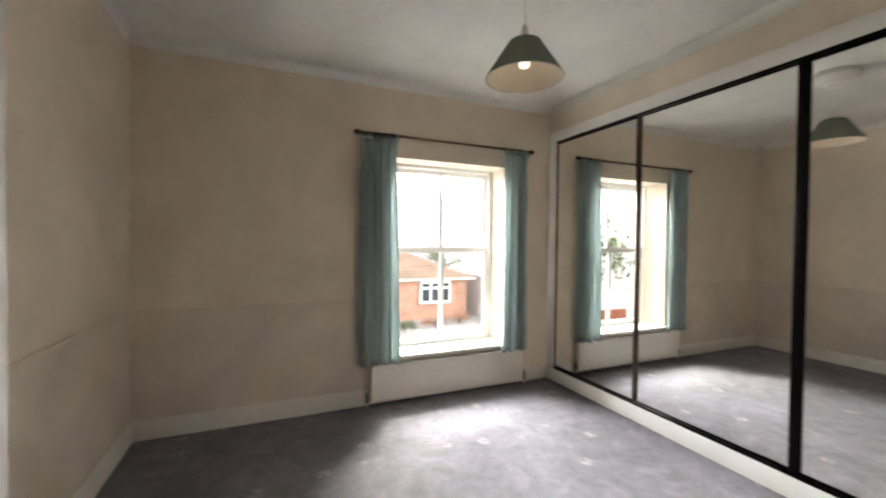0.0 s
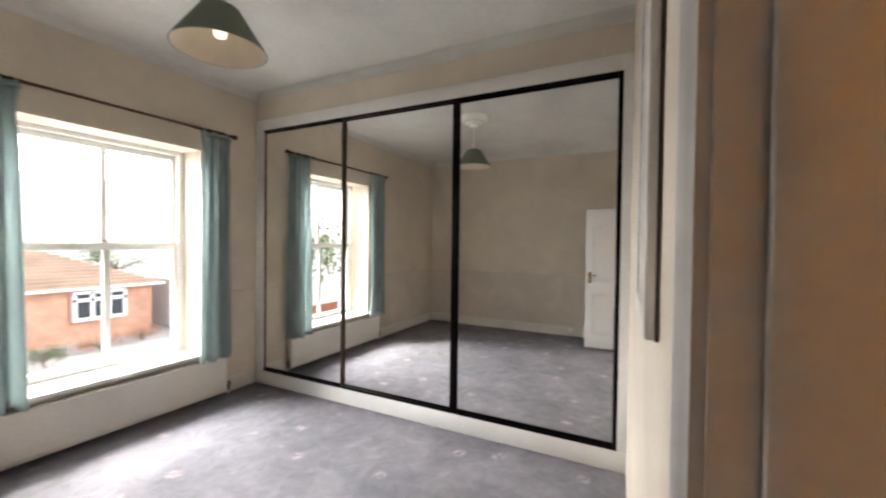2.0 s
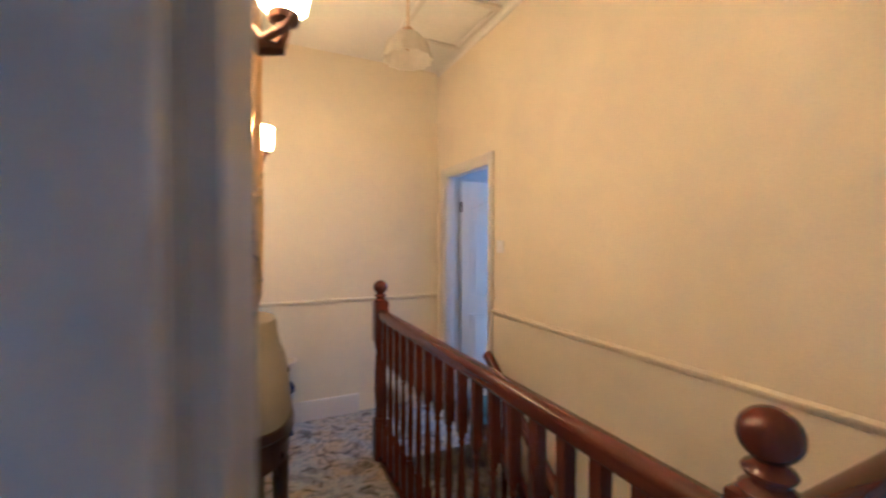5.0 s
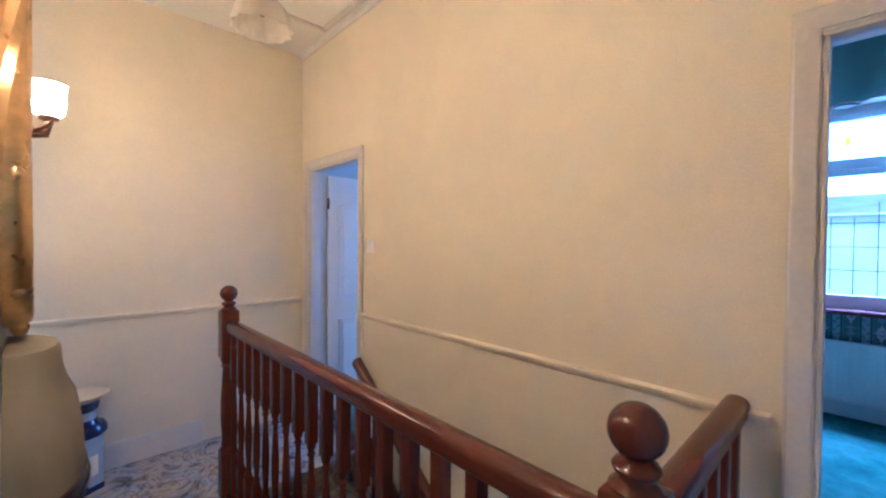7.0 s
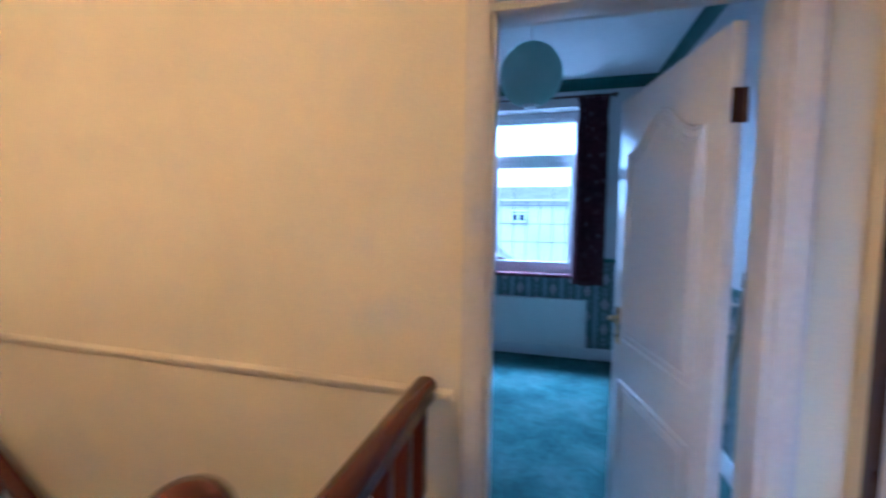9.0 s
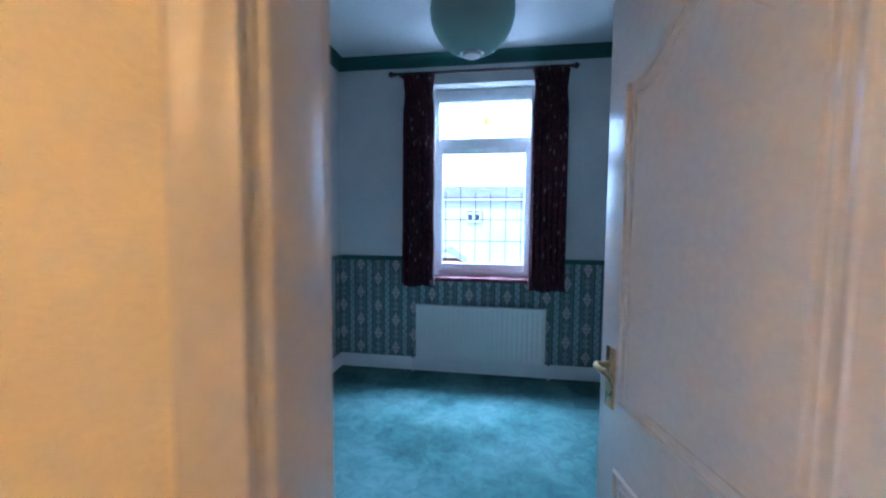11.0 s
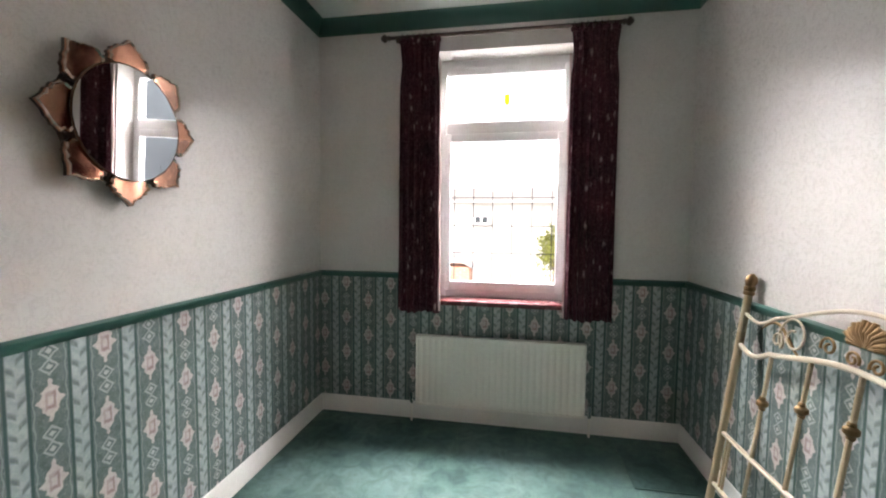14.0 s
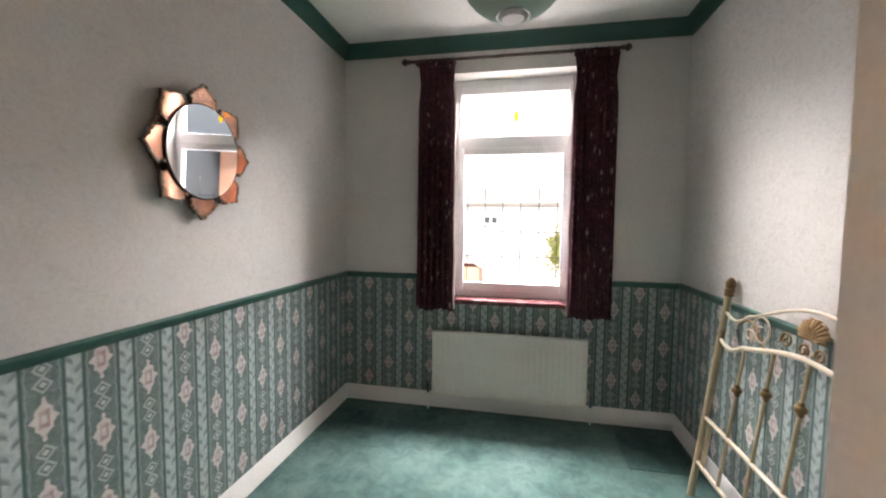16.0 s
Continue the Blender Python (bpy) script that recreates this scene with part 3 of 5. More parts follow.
moulding("dado_rail", GREEN, "deep green glossy dado rail", [("x", -0.39, 0.325, -4.368, 1), ("x", 1.34, 2.205, -4.368, 1)] + bk[1:], dado(1.094, 0.042, 0.024))
moulding("baseboard", WHITE, "white painted skirting board in the back room", bk, skirt(0.125))
moulding("cove", GREEN, "deep green painted cove under the ceiling", bk + [("x", -0.33, 2.14, -1.12, -1)], cove(HB - 0.002, 0.105, 0.062))
for x0, x1, top in ((-0.386, 0.325, 1.055), (0.325, 1.34, 0.868), (1.34, 2.201, 1.055)):
    solid("wallpaper_back", B(x0, x1, -4.368, -4.364, 0.12, top), PAPER_X, "green striped wallpaper with pink diamonds", "wallpaper", smooth=0)
solid("wallpaper_east", B(2.201, 2.205, -4.364, -1.12, 0.12, 1.055), PAPER_Y, "green striped wallpaper with pink diamonds", "wallpaper", smooth=0)
solid("wallpaper_west", B(-0.39, -0.386, -4.364, -1.12, 0.12, 1.055), PAPER_Y, "green striped wallpaper with pink diamonds", "wallpaper", smooth=0)


def architrave(width=0.058, t=0.018):
    return [(0, 0), (0, t * 0.55), (width * 0.15, t * 0.6), (width * 0.3, t * 0.75), (width * 0.6, t), (width * 0.85, t), (width * 0.92, t * 0.8), (width, t * 0.75), (width, 0)]


def door_frame(name, x0, x1, y0, y1, h, stop_low, material, label):
    """Lining with stops, and moulded architraves on both faces of the wall."""
    f = thing(name, label, "door frame", ((x0 + x1) / 2, (y0 + y1) / 2, 0), kind="structure")
    ox, oy = (x0 + x1) / 2, (y0 + y1) / 2
    w, d = (x1 - x0) / 2, (y1 - y0) / 2
    part("lining", B(-w - 0.02, -w, -d, d, 0, h + 0.02), material, f)
    part("lining", B(w, w + 0.02, -d, d, 0, h + 0.02), material, f)
    part("lining", B(-w, w, -d, d, h, h + 0.02), material, f)
    s0, s1 = (-d + 0.002, d - 0.03) if stop_low else (-d + 0.042, d - 0.002)
    part("door_stop", B(-w, -w + 0.012, s0, s1, 0, h - 0.012, bevel=0.003), material, f)
    part("door_stop", B(w - 0.012, w, s0, s1, 0, h - 0.012, bevel=0.003), material, f)
    part("door_stop", B(-w, w, s0, s1, h - 0.012, h, bevel=0.003), material, f)
    for plane, sign in ((d, 1), (-d, -1)):
        for side in (-1, 1):
            out = [(side * (w + 0.006 + p), plane + sign * q) for p, q in architrave()]
            part("architrave", extrude(bmesh.new(), out, "z", 0, h + 0.064), material, f)
        out = [(plane + sign * (q + 0.001), h + 0.006 + p) for p, q in architrave()]
        part("architrave", extrude(bmesh.new(), out, "x", -w - 0.062, w + 0.062), material, f)
    return f


door_frame("door_frame_1", 0.04, 0.755, 0.531, 0.618, 2.0, True, SHADED_GLOSS, "white glossy door frame of the front room, toned down for shade")
door_frame("door_frame_2", 0.15, 0.808, -1.125, -0.995, 2.01, False, WHITE_WARM, "off-white glossy door frame of the back room")
door_frame("door_frame_3", 3.08, 3.82, -1.125, -0.995, 2.03, False, WHITE_WARM, "off-white glossy door frame at the stair head")


def panel_outline(x0, x1, z0, z1, arch):
    """A panel's outline; arch: rise of its curved top."""
    pts = [(x0, z0), (x1, z0)]
    if not arch:
        return pts + [(x1, z1), (x0, z1)]
    c, w = (x0 + x1) / 2, (x1 - x0) / 2
    top = []
    for k in range(17):
        u = 1 - 2 * k / 16
        top.append((c + w * u, z1 - arch + arch * (0.5 + 0.5 * math.cos(math.pi * min(1, abs(u) / 0.85)))))
    return pts + top


def door_leaf(name, label, w, at, turn, metal_mat, h=1.98):
    """A moulded two-panel door, hinged at its origin, with lever handles on plates and three hinges."""
    d = thing(name, label, "door", at, kind="structure", turn=turn)
    t = 0.036
    part("leaf", B(0.003, w, 0, t, 0.008, h, bevel=0.002), WHITE_DOOR, d)
    for y, s in ((0, -1), (t, 1)):
        for z0, z1, arch in ((0.22, 0.78, 0), (0.96, h - 0.13, 0.11)):
            x0, x1 = 0.10, w - 0.10
            for inset, r in ((0, 0.008), (0.028, 0.005)):
                o = panel_outline(x0 + inset, x1 - inset, z0 + inset, z1 - inset, arch)
                part("panel_moulding", tube(bmesh.new(), [(p, y + s * 0.0005, q) for p, q in o], r, 8, True), WHITE_DOOR, d)
            o = panel_outline(x0 + 0.045, x1 - 0.045, z0 + 0.045, z1 - 0.045, arch)
            bm = extrude(bmesh.new(), o, "y", y, y + s * 0.004)
            part("panel", bm, WHITE_DOOR, d, smooth=0)
        hp = part("handle_plate", B(w - 0.08, w - 0.038, min(y, y + s * 0.006), max(y, y + s * 0.006), 0.93, 1.09, bevel=0.002), metal_mat, d, "brass lever handle on a plate")
        bm = tube(bmesh.new(), [(w - 0.059, y + s * 0.006, 1.045), (w - 0.059, y + s * 0.04, 1.045), (w - 0.075, y + s * 0.05, 1.045), (w - 0.115, y + s * 0.048, 1.047), (w - 0.155, y + s * 0.044, 1.04)], [0.009, 0.008, 0.008, 0.008, 0.006], 10)
        part("lever", bm, metal_mat, hp)
    for z in (0.25, 1.72):
        bm = lathe(bmesh.new(), [(0.006, z), (0.006, z + 0.09)], (0, -0.004, 0), 10)
        box(bm, 0.0, 0.003, -0.001, 0.03, z, z + 0.09)
        part("hinge", bm, BRONZE, d)
    return d


door_leaf("door_1", "open white panelled door of the front room", 0.74, (0.045, 0.642, 0), 87.2, ANTIQUE)
door_leaf("door_2", "open white panelled door with brass lever, back room", 0.71, (0.166, -1.155, 0), -77.5, BRASS)
door_leaf("door_3", "open white panelled door at the stair head", 0.73, (3.80, -1.15, 0), -90, BRASS, 2.0)

# ---- windows ----
win = thing("window_1", "white timber sash window with four panes", "window", (2.06, 4.58, 0.42), kind="structure")
W1, H1 = 0.60, 1.90
for x0, x1 in ((-W1, -W1 + 0.05), (W1 - 0.05, W1)):
    part("frame", B(x0, x1, -0.05, 0.06, 0, H1, bevel=0.004), WHITE, win)
part("frame", B(-W1 + 0.05, W1 - 0.05, -0.05, 0.06, H1 - 0.055, H1, bevel=0.004), WHITE, win)
part("frame", B(-W1 + 0.05, W1 - 0.05, -0.05, 0.09, 0, 0.03, bevel=0.004), WHITE, win)


def sash(name, y0, y1, z0, z1, low, high):
    """One sash: stiles, rails, a glazing bar and two panes."""
    x0, x1 = -W1 + 0.05, W1 - 0.05
    s = part(name, B(x0, x0 + 0.045, y0, y1, z0, z1, bevel=0.004), WHITE, win)
    part("stile", B(x1 - 0.045, x1, y0, y1, z0, z1, bevel=0.004), WHITE, s)
    part("rail", B(x0 + 0.045, x1 - 0.045, y0, y1, z0, z0 + low, bevel=0.004), WHITE, s)
    part("rail", B(x0 + 0.045, x1 - 0.045, y0, y1, z1 - high, z1, bevel=0.004), WHITE, s)
    part("glazing_bar", B(-0.023, 0.023, y0 + 0.004, y1 - 0.004, z0 + low, z1 - high, bevel=0.003), WHITE, s)
    for a, b in ((x0 + 0.045, -0.023), (0.023, x1 - 0.045)):
        pane = part("pane", B(a, b, (y0 + y1) / 2 - 0.002, (y0 + y1) / 2 + 0.002, z0 + low, z1 - high), GLASS, s, smooth=0)
        pane.visible_shadow = False


sash("upper_sash", 0.0, 0.04, 0.975, H1 - 0.055, 0.06, 0.05)
sash("lower_sash", -0.042, -0.002, 0.03, 1.037, 0.052, 0.062)
part("sash_catch", lathe(bmesh.new(), [(0.022, 0), (0.024, 0.006), (0.012, 0.012), (0.012, 0.02), (0.0, 0.022)], (0.0, -0.02, 1.037), 14), BRONZE, win)
part("window_sill", B(-W1 - 0.06, W1 + 0.05, -0.365, -0.05, -0.015, 0.020, bevel=0.008), WHITE, win, "white painted window board")

win2 = thing("window_2", "white plastic window with leaded lower pane", "window", (0.8325, -4.55, 0.90), kind="structure")
W2 = 0.4725
for x0, x1 in ((-W2, -W2 + 0.05), (W2 - 0.05, W2)):
    part("frame", B(x0, x1, -0.035, 0.035, 0, 1.71, bevel=0.006), UPVC, win2)
for z0, z1 in ((0.0, 0.065), (1.215, 1.315), (1.655, 1.71)):
    part("frame", B(-W2 + 0.05, W2 - 0.05, -0.035, 0.035, z0, z1, bevel=0.006), UPVC, win2)
part("head_board", B(-W2, W2, -0.02, 0.0, 1.71, 1.775), UPVC, win2)
# opening casement with its own frame
cas = part("casement", B(-W2 + 0.04, -W2 + 0.085, 0.02, 0.055, 0.055, 1.225, bevel=0.006), UPVC, win2)
part("stile", B(W2 - 0.085, W2 - 0.04, 0.02, 0.055, 0.055, 1.225, bevel=0.006), UPVC, cas)
part("rail", B(-W2 + 0.085, W2 - 0.085, 0.02, 0.055, 0.055, 0.125, bevel=0.006), UPVC, cas)
part("rail", B(-W2 + 0.085, W2 - 0.085, 0.02, 0.055, 1.165, 1.225, bevel=0.006), UPVC, cas)
for z0, z1 in ((0.12, 1.17), (1.315, 1.655)):
    pane = part("pane", B(-W2 + 0.05, W2 - 0.05, 0.012, 0.018, z0, z1), GLASS, win2, smooth=0)
    pane.visible_shadow = False
for k in range(6):
    x = -0.36 + 0.144 * k
    part("lead_strip", B(x - 0.003, x + 0.003, 0.018, 0.022, 0.12, (0.80, 0.93, 0.80, 0.80, 1.0, 0.82)[k]), LEAD, win2)
for z in (0.34, 0.545, 0.755):
    part("lead_strip", B(-W2 + 0.085, W2 - 0.085, 0.0185, 0.0225, z - 0.003, z + 0.003), LEAD, win2)
bm = lathe(bmesh.new(), [(0.001, -0.045), (0.018, -0.03), (0.026, 0.0), (0.02, 0.02), (0.024, 0.04), (0.001, 0.025)], (-0.02, 0.02, 1.47), 10, 0.9, 0.12)
part("stained_motif", bm, STAIN_Y, win2, "small yellow stained glass flower")
part("window_sill", B(-W2 - 0.03, W2 + 0.03, 0.035, 0.235, -0.03, 0.007, bevel=0.008), SILL_RED, win2, "red glossy window board")

win3 = thing("window_3", "plain white window of the third room", "window", (3.1, -4.50, 0.9), kind="structure")
for a in ((-0.4, -0.35, 0, 1.4), (0.35, 0.4, 0, 1.4), (-0.35, 0.35, 0, 0.06), (-0.35, 0.35, 1.34, 1.4)):
    part("frame", B(a[0], a[1], -0.03, 0.03, a[2], a[3], bevel=0.005), UPVC, win3)

# ---- front room ----


def curtain(name, label, x0, x1, z0, z1, y, material, waves, sign, flare=0.0, seed=1, inner=0):
    """A hanging curtain with gathered head, folds that open downwards and a hem."""
    c = thing(name, label, "curtain", ((x0 + x1) / 2, y, z0))
    rnd = random.Random(seed)
    w, h = x1 - x0, z1 - z0
    nu, nv = waves * 16, 30
    ph = [rnd.uniform(0, 6.28) for _ in range(4)]
    bm = bmesh.new()
    grid = []
    for j in range(nv + 1):
        v = j / nv
        row = []
        for i in range(nu + 1):
            u = i / nu
            amp = (0.014 + 0.026 * (1 - v)) * (5.5 / (waves + 0.5)) ** 0.6 * (0.7 + 0.3 * math.sin(u * 7 + ph[0]))
            fold = amp * math.sin(2 * math.pi * waves * u + ph[1] + 0.7 * math.sin(3 * u + ph[2] + 1.2 * v)) + 0.008 * math.sin(2 * math.pi * waves * 2.3 * u + ph[3]) * v
            spread = 1 + flare * (1 - v) ** 1.3 - 0.10 * math.exp(-((v - 0.9) / 0.05) ** 2)
            x = (u - 0.5) * w * spread
            row.append(bm.verts.new((x, sign * fold, v * h + 0.008 * math.sin(9 * u + ph[2]) * (1 - v))))
        grid.append(row)
    for a, b in zip(grid, grid[1:]):
        for i in range(nu):
            bm.faces.new((a[i], a[i + 1], b[i + 1], b[i]))
    ob = part("drape", bm, material, c)
    th = ob.modifiers.new("thickness", "SOLIDIFY")
    th.thickness = 0.004
    bm = bmesh.new()
    pts = [((i / 40 - 0.5) * w * 0.98, sign * 0.014 * math.sin(2 * math.pi * waves * i / 40 + ph[1]), h - 0.035) for i in range(41)]
    part("heading_tape", tube(bm, pts, 0.016, 6), material, c)
    if inner:
        bm = bmesh.new()
        edge = [(inner * w * (0.5 + 0.5 * flare * (1 - k / 12) ** 1.3) + 0.003 * math.sin(k * 1.7), -sign * 0.012, h * 0.9 * k / 12 + 0.012) for k in range(13)]
        part("lining_edge", tube(bm, edge, 0.006, 6, False, 1.6), LINING, c, "pale curtain lining")
    return c


def curtain_pole(name, label, x0, x1, y, wall, z, material, r=0.011):
    p = thing(name, label, "curtain pole", ((x0 + x1) / 2, y, z))
    h = (x1 - x0) / 2
    part("rod", tube(bmesh.new(), [(-h, 0, 0), (0, 0, 0), (h, 0, 0)], r, 12), material, p)
    for s in (-1, 1):
        bm = bmesh.new()
        prof = [(0.0, 0.0), (r * 1.4, 0.0), (r * 1.5, 0.01), (r * 0.9, 0.016), (r * 2.0, 0.03), (r * 2.1, 0.042), (r * 1.2, 0.06), (0.0, 0.068)]
        lathe(bm, prof, (0, 0, 0), 14)
        bmesh.ops.rotate(bm, verts=bm.verts, cent=(0, 0, 0), matrix=Matrix.Rotation(s * math.pi / 2, 3, "Y"))
        bmesh.ops.translate(bm, verts=bm.verts, vec=(s * h, 0, 0))
        part("finial", bm, material, p)
        bm = tube(bmesh.new(), [(s * (h - 0.06), 0, -0.012), (s * (h - 0.06), (wall - y), -0.012)], 0.007, 8)
        lathe(bm, [(0.012, -0.03), (0.016, -0.02), (0.016, 0.0), (0.012, 0.004)], (s * (h - 0.06), 0, -0.004), 10)
        part("bracket", bm, material, p)
    for k in range(14):
        s = -1 if k < 7 else 1
        x = s * (h - 0.09 - 0.042 * (k % 7))
        pts = [(x, 1.5 * r * math.cos(a), 1.5 * r * math.sin(a)) for a in [2 * math.pi * q / 12 for q in range(12)]]
        part("curtain_ring", tube(bmesh.new(), pts, 0.0025, 6, True), material, p)
    return p


curtain_pole("curtain_pole", "dark bronze curtain pole with finials above the sash window", 1.12, 2.90, 4.185, 4.27, 2.475, BRONZE)
curtain("curtain", "faded aqua cotton curtain hanging beside the window", 1.12, 1.46, 0.39, 2.47, 4.175, AQUA, 4, -1, 0.16, 3)
curtain("curtain", "faded aqua cotton curtain hanging near the wardrobe", 2.60, 2.90, 0.37, 2.47, 4.175, AQUA, 3, -1, 0.12, 8)


def radiator(name, label, x0, x1, z0, z1, wall, sign, ribs):
    """A steel panel radiator: pressed channels, top grille, end caps, valves and pipes."""
    r = thing(name, label, "radiator", ((x0 + x1) / 2, wall, 0))
    w = (x1 - x0) / 2
    f, b = sign * 0.085, sign * 0.03
    out = []
    for i in range(ribs):
        a, c = -w + 0.012 + (2 * w - 0.024) * i / ribs, (2 * w - 0.024) / ribs
        out += [(a, f - sign * 0.0035), (a + 0.22 * c, f - sign * 0.0035), (a + 0.36 * c, f), (a + 0.86 * c, f)]
    out += [(w - 0.012, f - sign * 0.0035), (w - 0.012, b), (-w + 0.012, b)]
    part("panel", extrude(bmesh.new(), out, "z", z0 + 0.015, z1 - 0.012), RAD, r)
    lo, hi = sorted((b, f + sign * 0.002))
    part("top_cap", B(-w, w, lo, hi, z1 - 0.016, z1, bevel=0.004), RAD, r)
    part("bottom_edge", B(-w, w, lo, hi, z0, z0 + 0.02, bevel=0.004), RAD, r)
    for s in (-1, 1):
        part("end_cap", B(min(s * w, s * (w - 0.012)), max(s * w, s * (w - 0.012)), lo, hi, z0 + 0.02, z1 - 0.016, bevel=0.003), RAD, r)
        x = s * (w + 0.035)
        y = sign * 0.055
        v = part("valve", lathe(bmesh.new(), [(0.011, 0), (0.013, 0.015), (0.013, 0.045), (0.018, 0.05), (0.018, 0.085), (0.01, 0.09)], (x, y, z0 + 0.0), 12), CHROME, r)
        part("union", tube(bmesh.new(), [(s * (w - 0.005), y, z0 + 0.03), (x, y, z0 + 0.03)], 0.009, 10), CHROME, v)
        part("pipe", tube(bmesh.new(), [(x, y, 0.0), (x, y, z0 + 0.005)], 0.0075, 10), RAD, r)
        part("wall_bracket", B(s * w * 0.6 - 0.02, s * w * 0.6 + 0.02, min(0, b), max(0, b), z0 + 0.05, z1 - 0.06), RAD, r)
    return r


radiator("radiator", "white steel panel radiator under the sash window", 1.23, 2.86, 0.04, 0.375, 4.27, -1, 1)
radiator("radiator", "white steel panel radiator under the leaded window", 0.246, 1.43, 0.135, 0.648, -4.368, 1, 26)

# fitted wardrobe with three mirrored sliding doors
MX = 3.245
war = thing("fitted_wardrobe", "fitted wardrobe with three mirrored sliding doors and dark frames", "wardrobe", (MX, 2.47, 0))
part("plinth", B(-0.012, 0.55, -1.775, 1.795, 0, 0.135, bevel=0.003), WHITE, war)
part("end_stile", B(-0.012, 0.06, 1.685, 1.795, 0.135, 2.72, bevel=0.003), WHITE, war)
part("end_stile", B(-0.012, 0.06, -1.775, -1.685, 0.135, 2.72, bevel=0.003), WHITE, war)
part("fascia", B(-0.012, 0.06, -1.685, 1.685, 2.615, 2.72, bevel=0.003), WHITE, war)
part("bulkhead", B(0.0, 0.6, -1.775, 1.795, 2.72, 2.998), CREAM_A, war)
bm = extrude(bmesh.new(), [(-p, q) for p, q in cove(2.998, 0.075, 0.055)], "y", -1.76, 1.74)
part("cornice", bm, COVE_A, war, "grey-green painted cove")
part("bottom_track", B(-0.008, 0.07, -1.685, 1.685, 0.135, 0.155, bevel=0.002), BLACK, war)
part("top_track", B(-0.010, 0.07, -1.685, 1.685, 2.598, 2.615, bevel=0.002), BLACK, war)
part("interior_back", B(0.58, 0.6, -1.775, 1.795, 0, 2.72), WHITE, war)


def mirror_door(y0, y1, x, left, right, sill, bright):
    d = part("mirror_door", B(x, x + 0.004, y0 + left, y1 - right, 0.155 + sill, 2.598 - sill), MIRROR_W, war, "", 0)
    part("stile", B(x - 0.006, x + 0.016, y0, y0 + left, 0.155, 2.598, bevel=0.002), bright, d)
    part("stile", B(x - 0.006, x + 0.016, y1 - right, y1, 0.155, 2.598, bevel=0.002), bright, d)
    part("rail", B(x - 0.006, x + 0.016, y0 + left, y1 - right, 0.155, 0.155 + sill, bevel=0.002), BLACK, d)
    part("rail", B(x - 0.006, x + 0.016, y0 + left, y1 - right, 2.598 - sill, 2.598, bevel=0.002), BLACK, d)


mirror_door(-1.685, -0.465, 0.0, 0.030, 0.066, 0.028, BLACK)
mirror_door(-0.515, 0.663, 0.028, 0.018, 0.010, 0.012, BLACK)
mirror_door(0.645, 1.685, 0.006, 0.014, 0.022, 0.018, BROWN_METAL)

# pendant lamp with conical shade
PX, PY = 1.652, 2.49
pend = thing("pendant_lamp", "sage green conical lampshade hanging from a plaster rose", "ceiling lamp", (PX, PY, H - 0.03))
bm = bmesh.new()
lathe(bm, [(0.210, -0.567), (0.193, -0.540), (0.085, -0.374), (0.058, -0.362), (0.055, -0.365), (0.082, -0.378), (0.190, -0.542), (0.206, -0.569)], (0, 0, 0), 40, ring=True)
part("shade", bm, SHADE, pend, "sage green cloth shade")
bm = bmesh.new()
lathe(bm, [(0.2045, -0.5675), (0.188, -0.541), (0.081, -0.379), (0.0545, -0.367), (0.053, -0.368), (0.079, -0.381), (0.186, -0.543), (0.2025, -0.568)], (0, 0, 0), 40, ring=True)
part("lining", bm, SHADE_IN, pend, "cream shade lining")
part("bulb", lathe(bmesh.new(), [(0.012, -0.37), (0.014, -0.41), (0.028, -0.45), (0.032, -0.48), (0.026, -0.505), (0.0, -0.515)], (0, 0, 0), 16), BULB_ON, pend, "dimly lit bulb")
part("lamp_holder", lathe(bmesh.new(), [(0.008, -0.28), (0.016, -0.30), (0.02, -0.32), (0.02, -0.37), (0.0, -0.372)], (0, 0, 0), 14), WHITE, pend)
part("flex", tube(bmesh.new(), [(0, 0, -0.02), (0, 0, -0.29)], 0.003, 6), WHITE, pend)
for k in range(3):
    a = 2.1 * k
    part("shade_arm", tube(bmesh.new(), [(0.018 * math.cos(a), 0.018 * math.sin(a), -0.373), (0.057 * math.cos(a), 0.057 * math.sin(a), -0.364)], 0.002, 6), WHITE, pend)
part("ceiling_rose", lathe(bmesh.new(), [(0.0, -0.105), (0.035, -0.10), (0.05, -0.07), (0.085, -0.066), (0.10, -0.045), (0.14, -0.040), (0.160, -0.012), (0.160, 0.028)], (0, 0, 0), 32), CEIL_W, pend, "small moulded plaster rose")

# framed picture hanging near the wardrobe, seen edge on
pic = thing("framed_picture", "tall faded picture in a cream frame with dark edge", "picture", (1.32, skew(1.32, 0.617) + 0.001, 1.34), turn=2.5)
for a in ((-0.19, -0.15, 0, 0.95), (0.15, 0.19, 0, 0.95), (-0.15, 0.15, 0, 0.04), (-0.15, 0.15, 0.91, 0.95)):
    part("frame", B(a[0], a[1], 0.002, 0.022, a[2], a[3], bevel=0.006), WHITE_WARM, pic)
part("print", B(-0.15, 0.15, 0.010, 0.016, 0.04, 0.91), CANVAS, pic, smooth=0)
part("edge_strip", B(-0.193, -0.190, 0.001, 0.006, 0.0, 0.95), DARKWOOD, pic)
part("edge_strip", B(0.190, 0.193, 0.001, 0.006, 0.0, 0.95), DARKWOOD, pic)


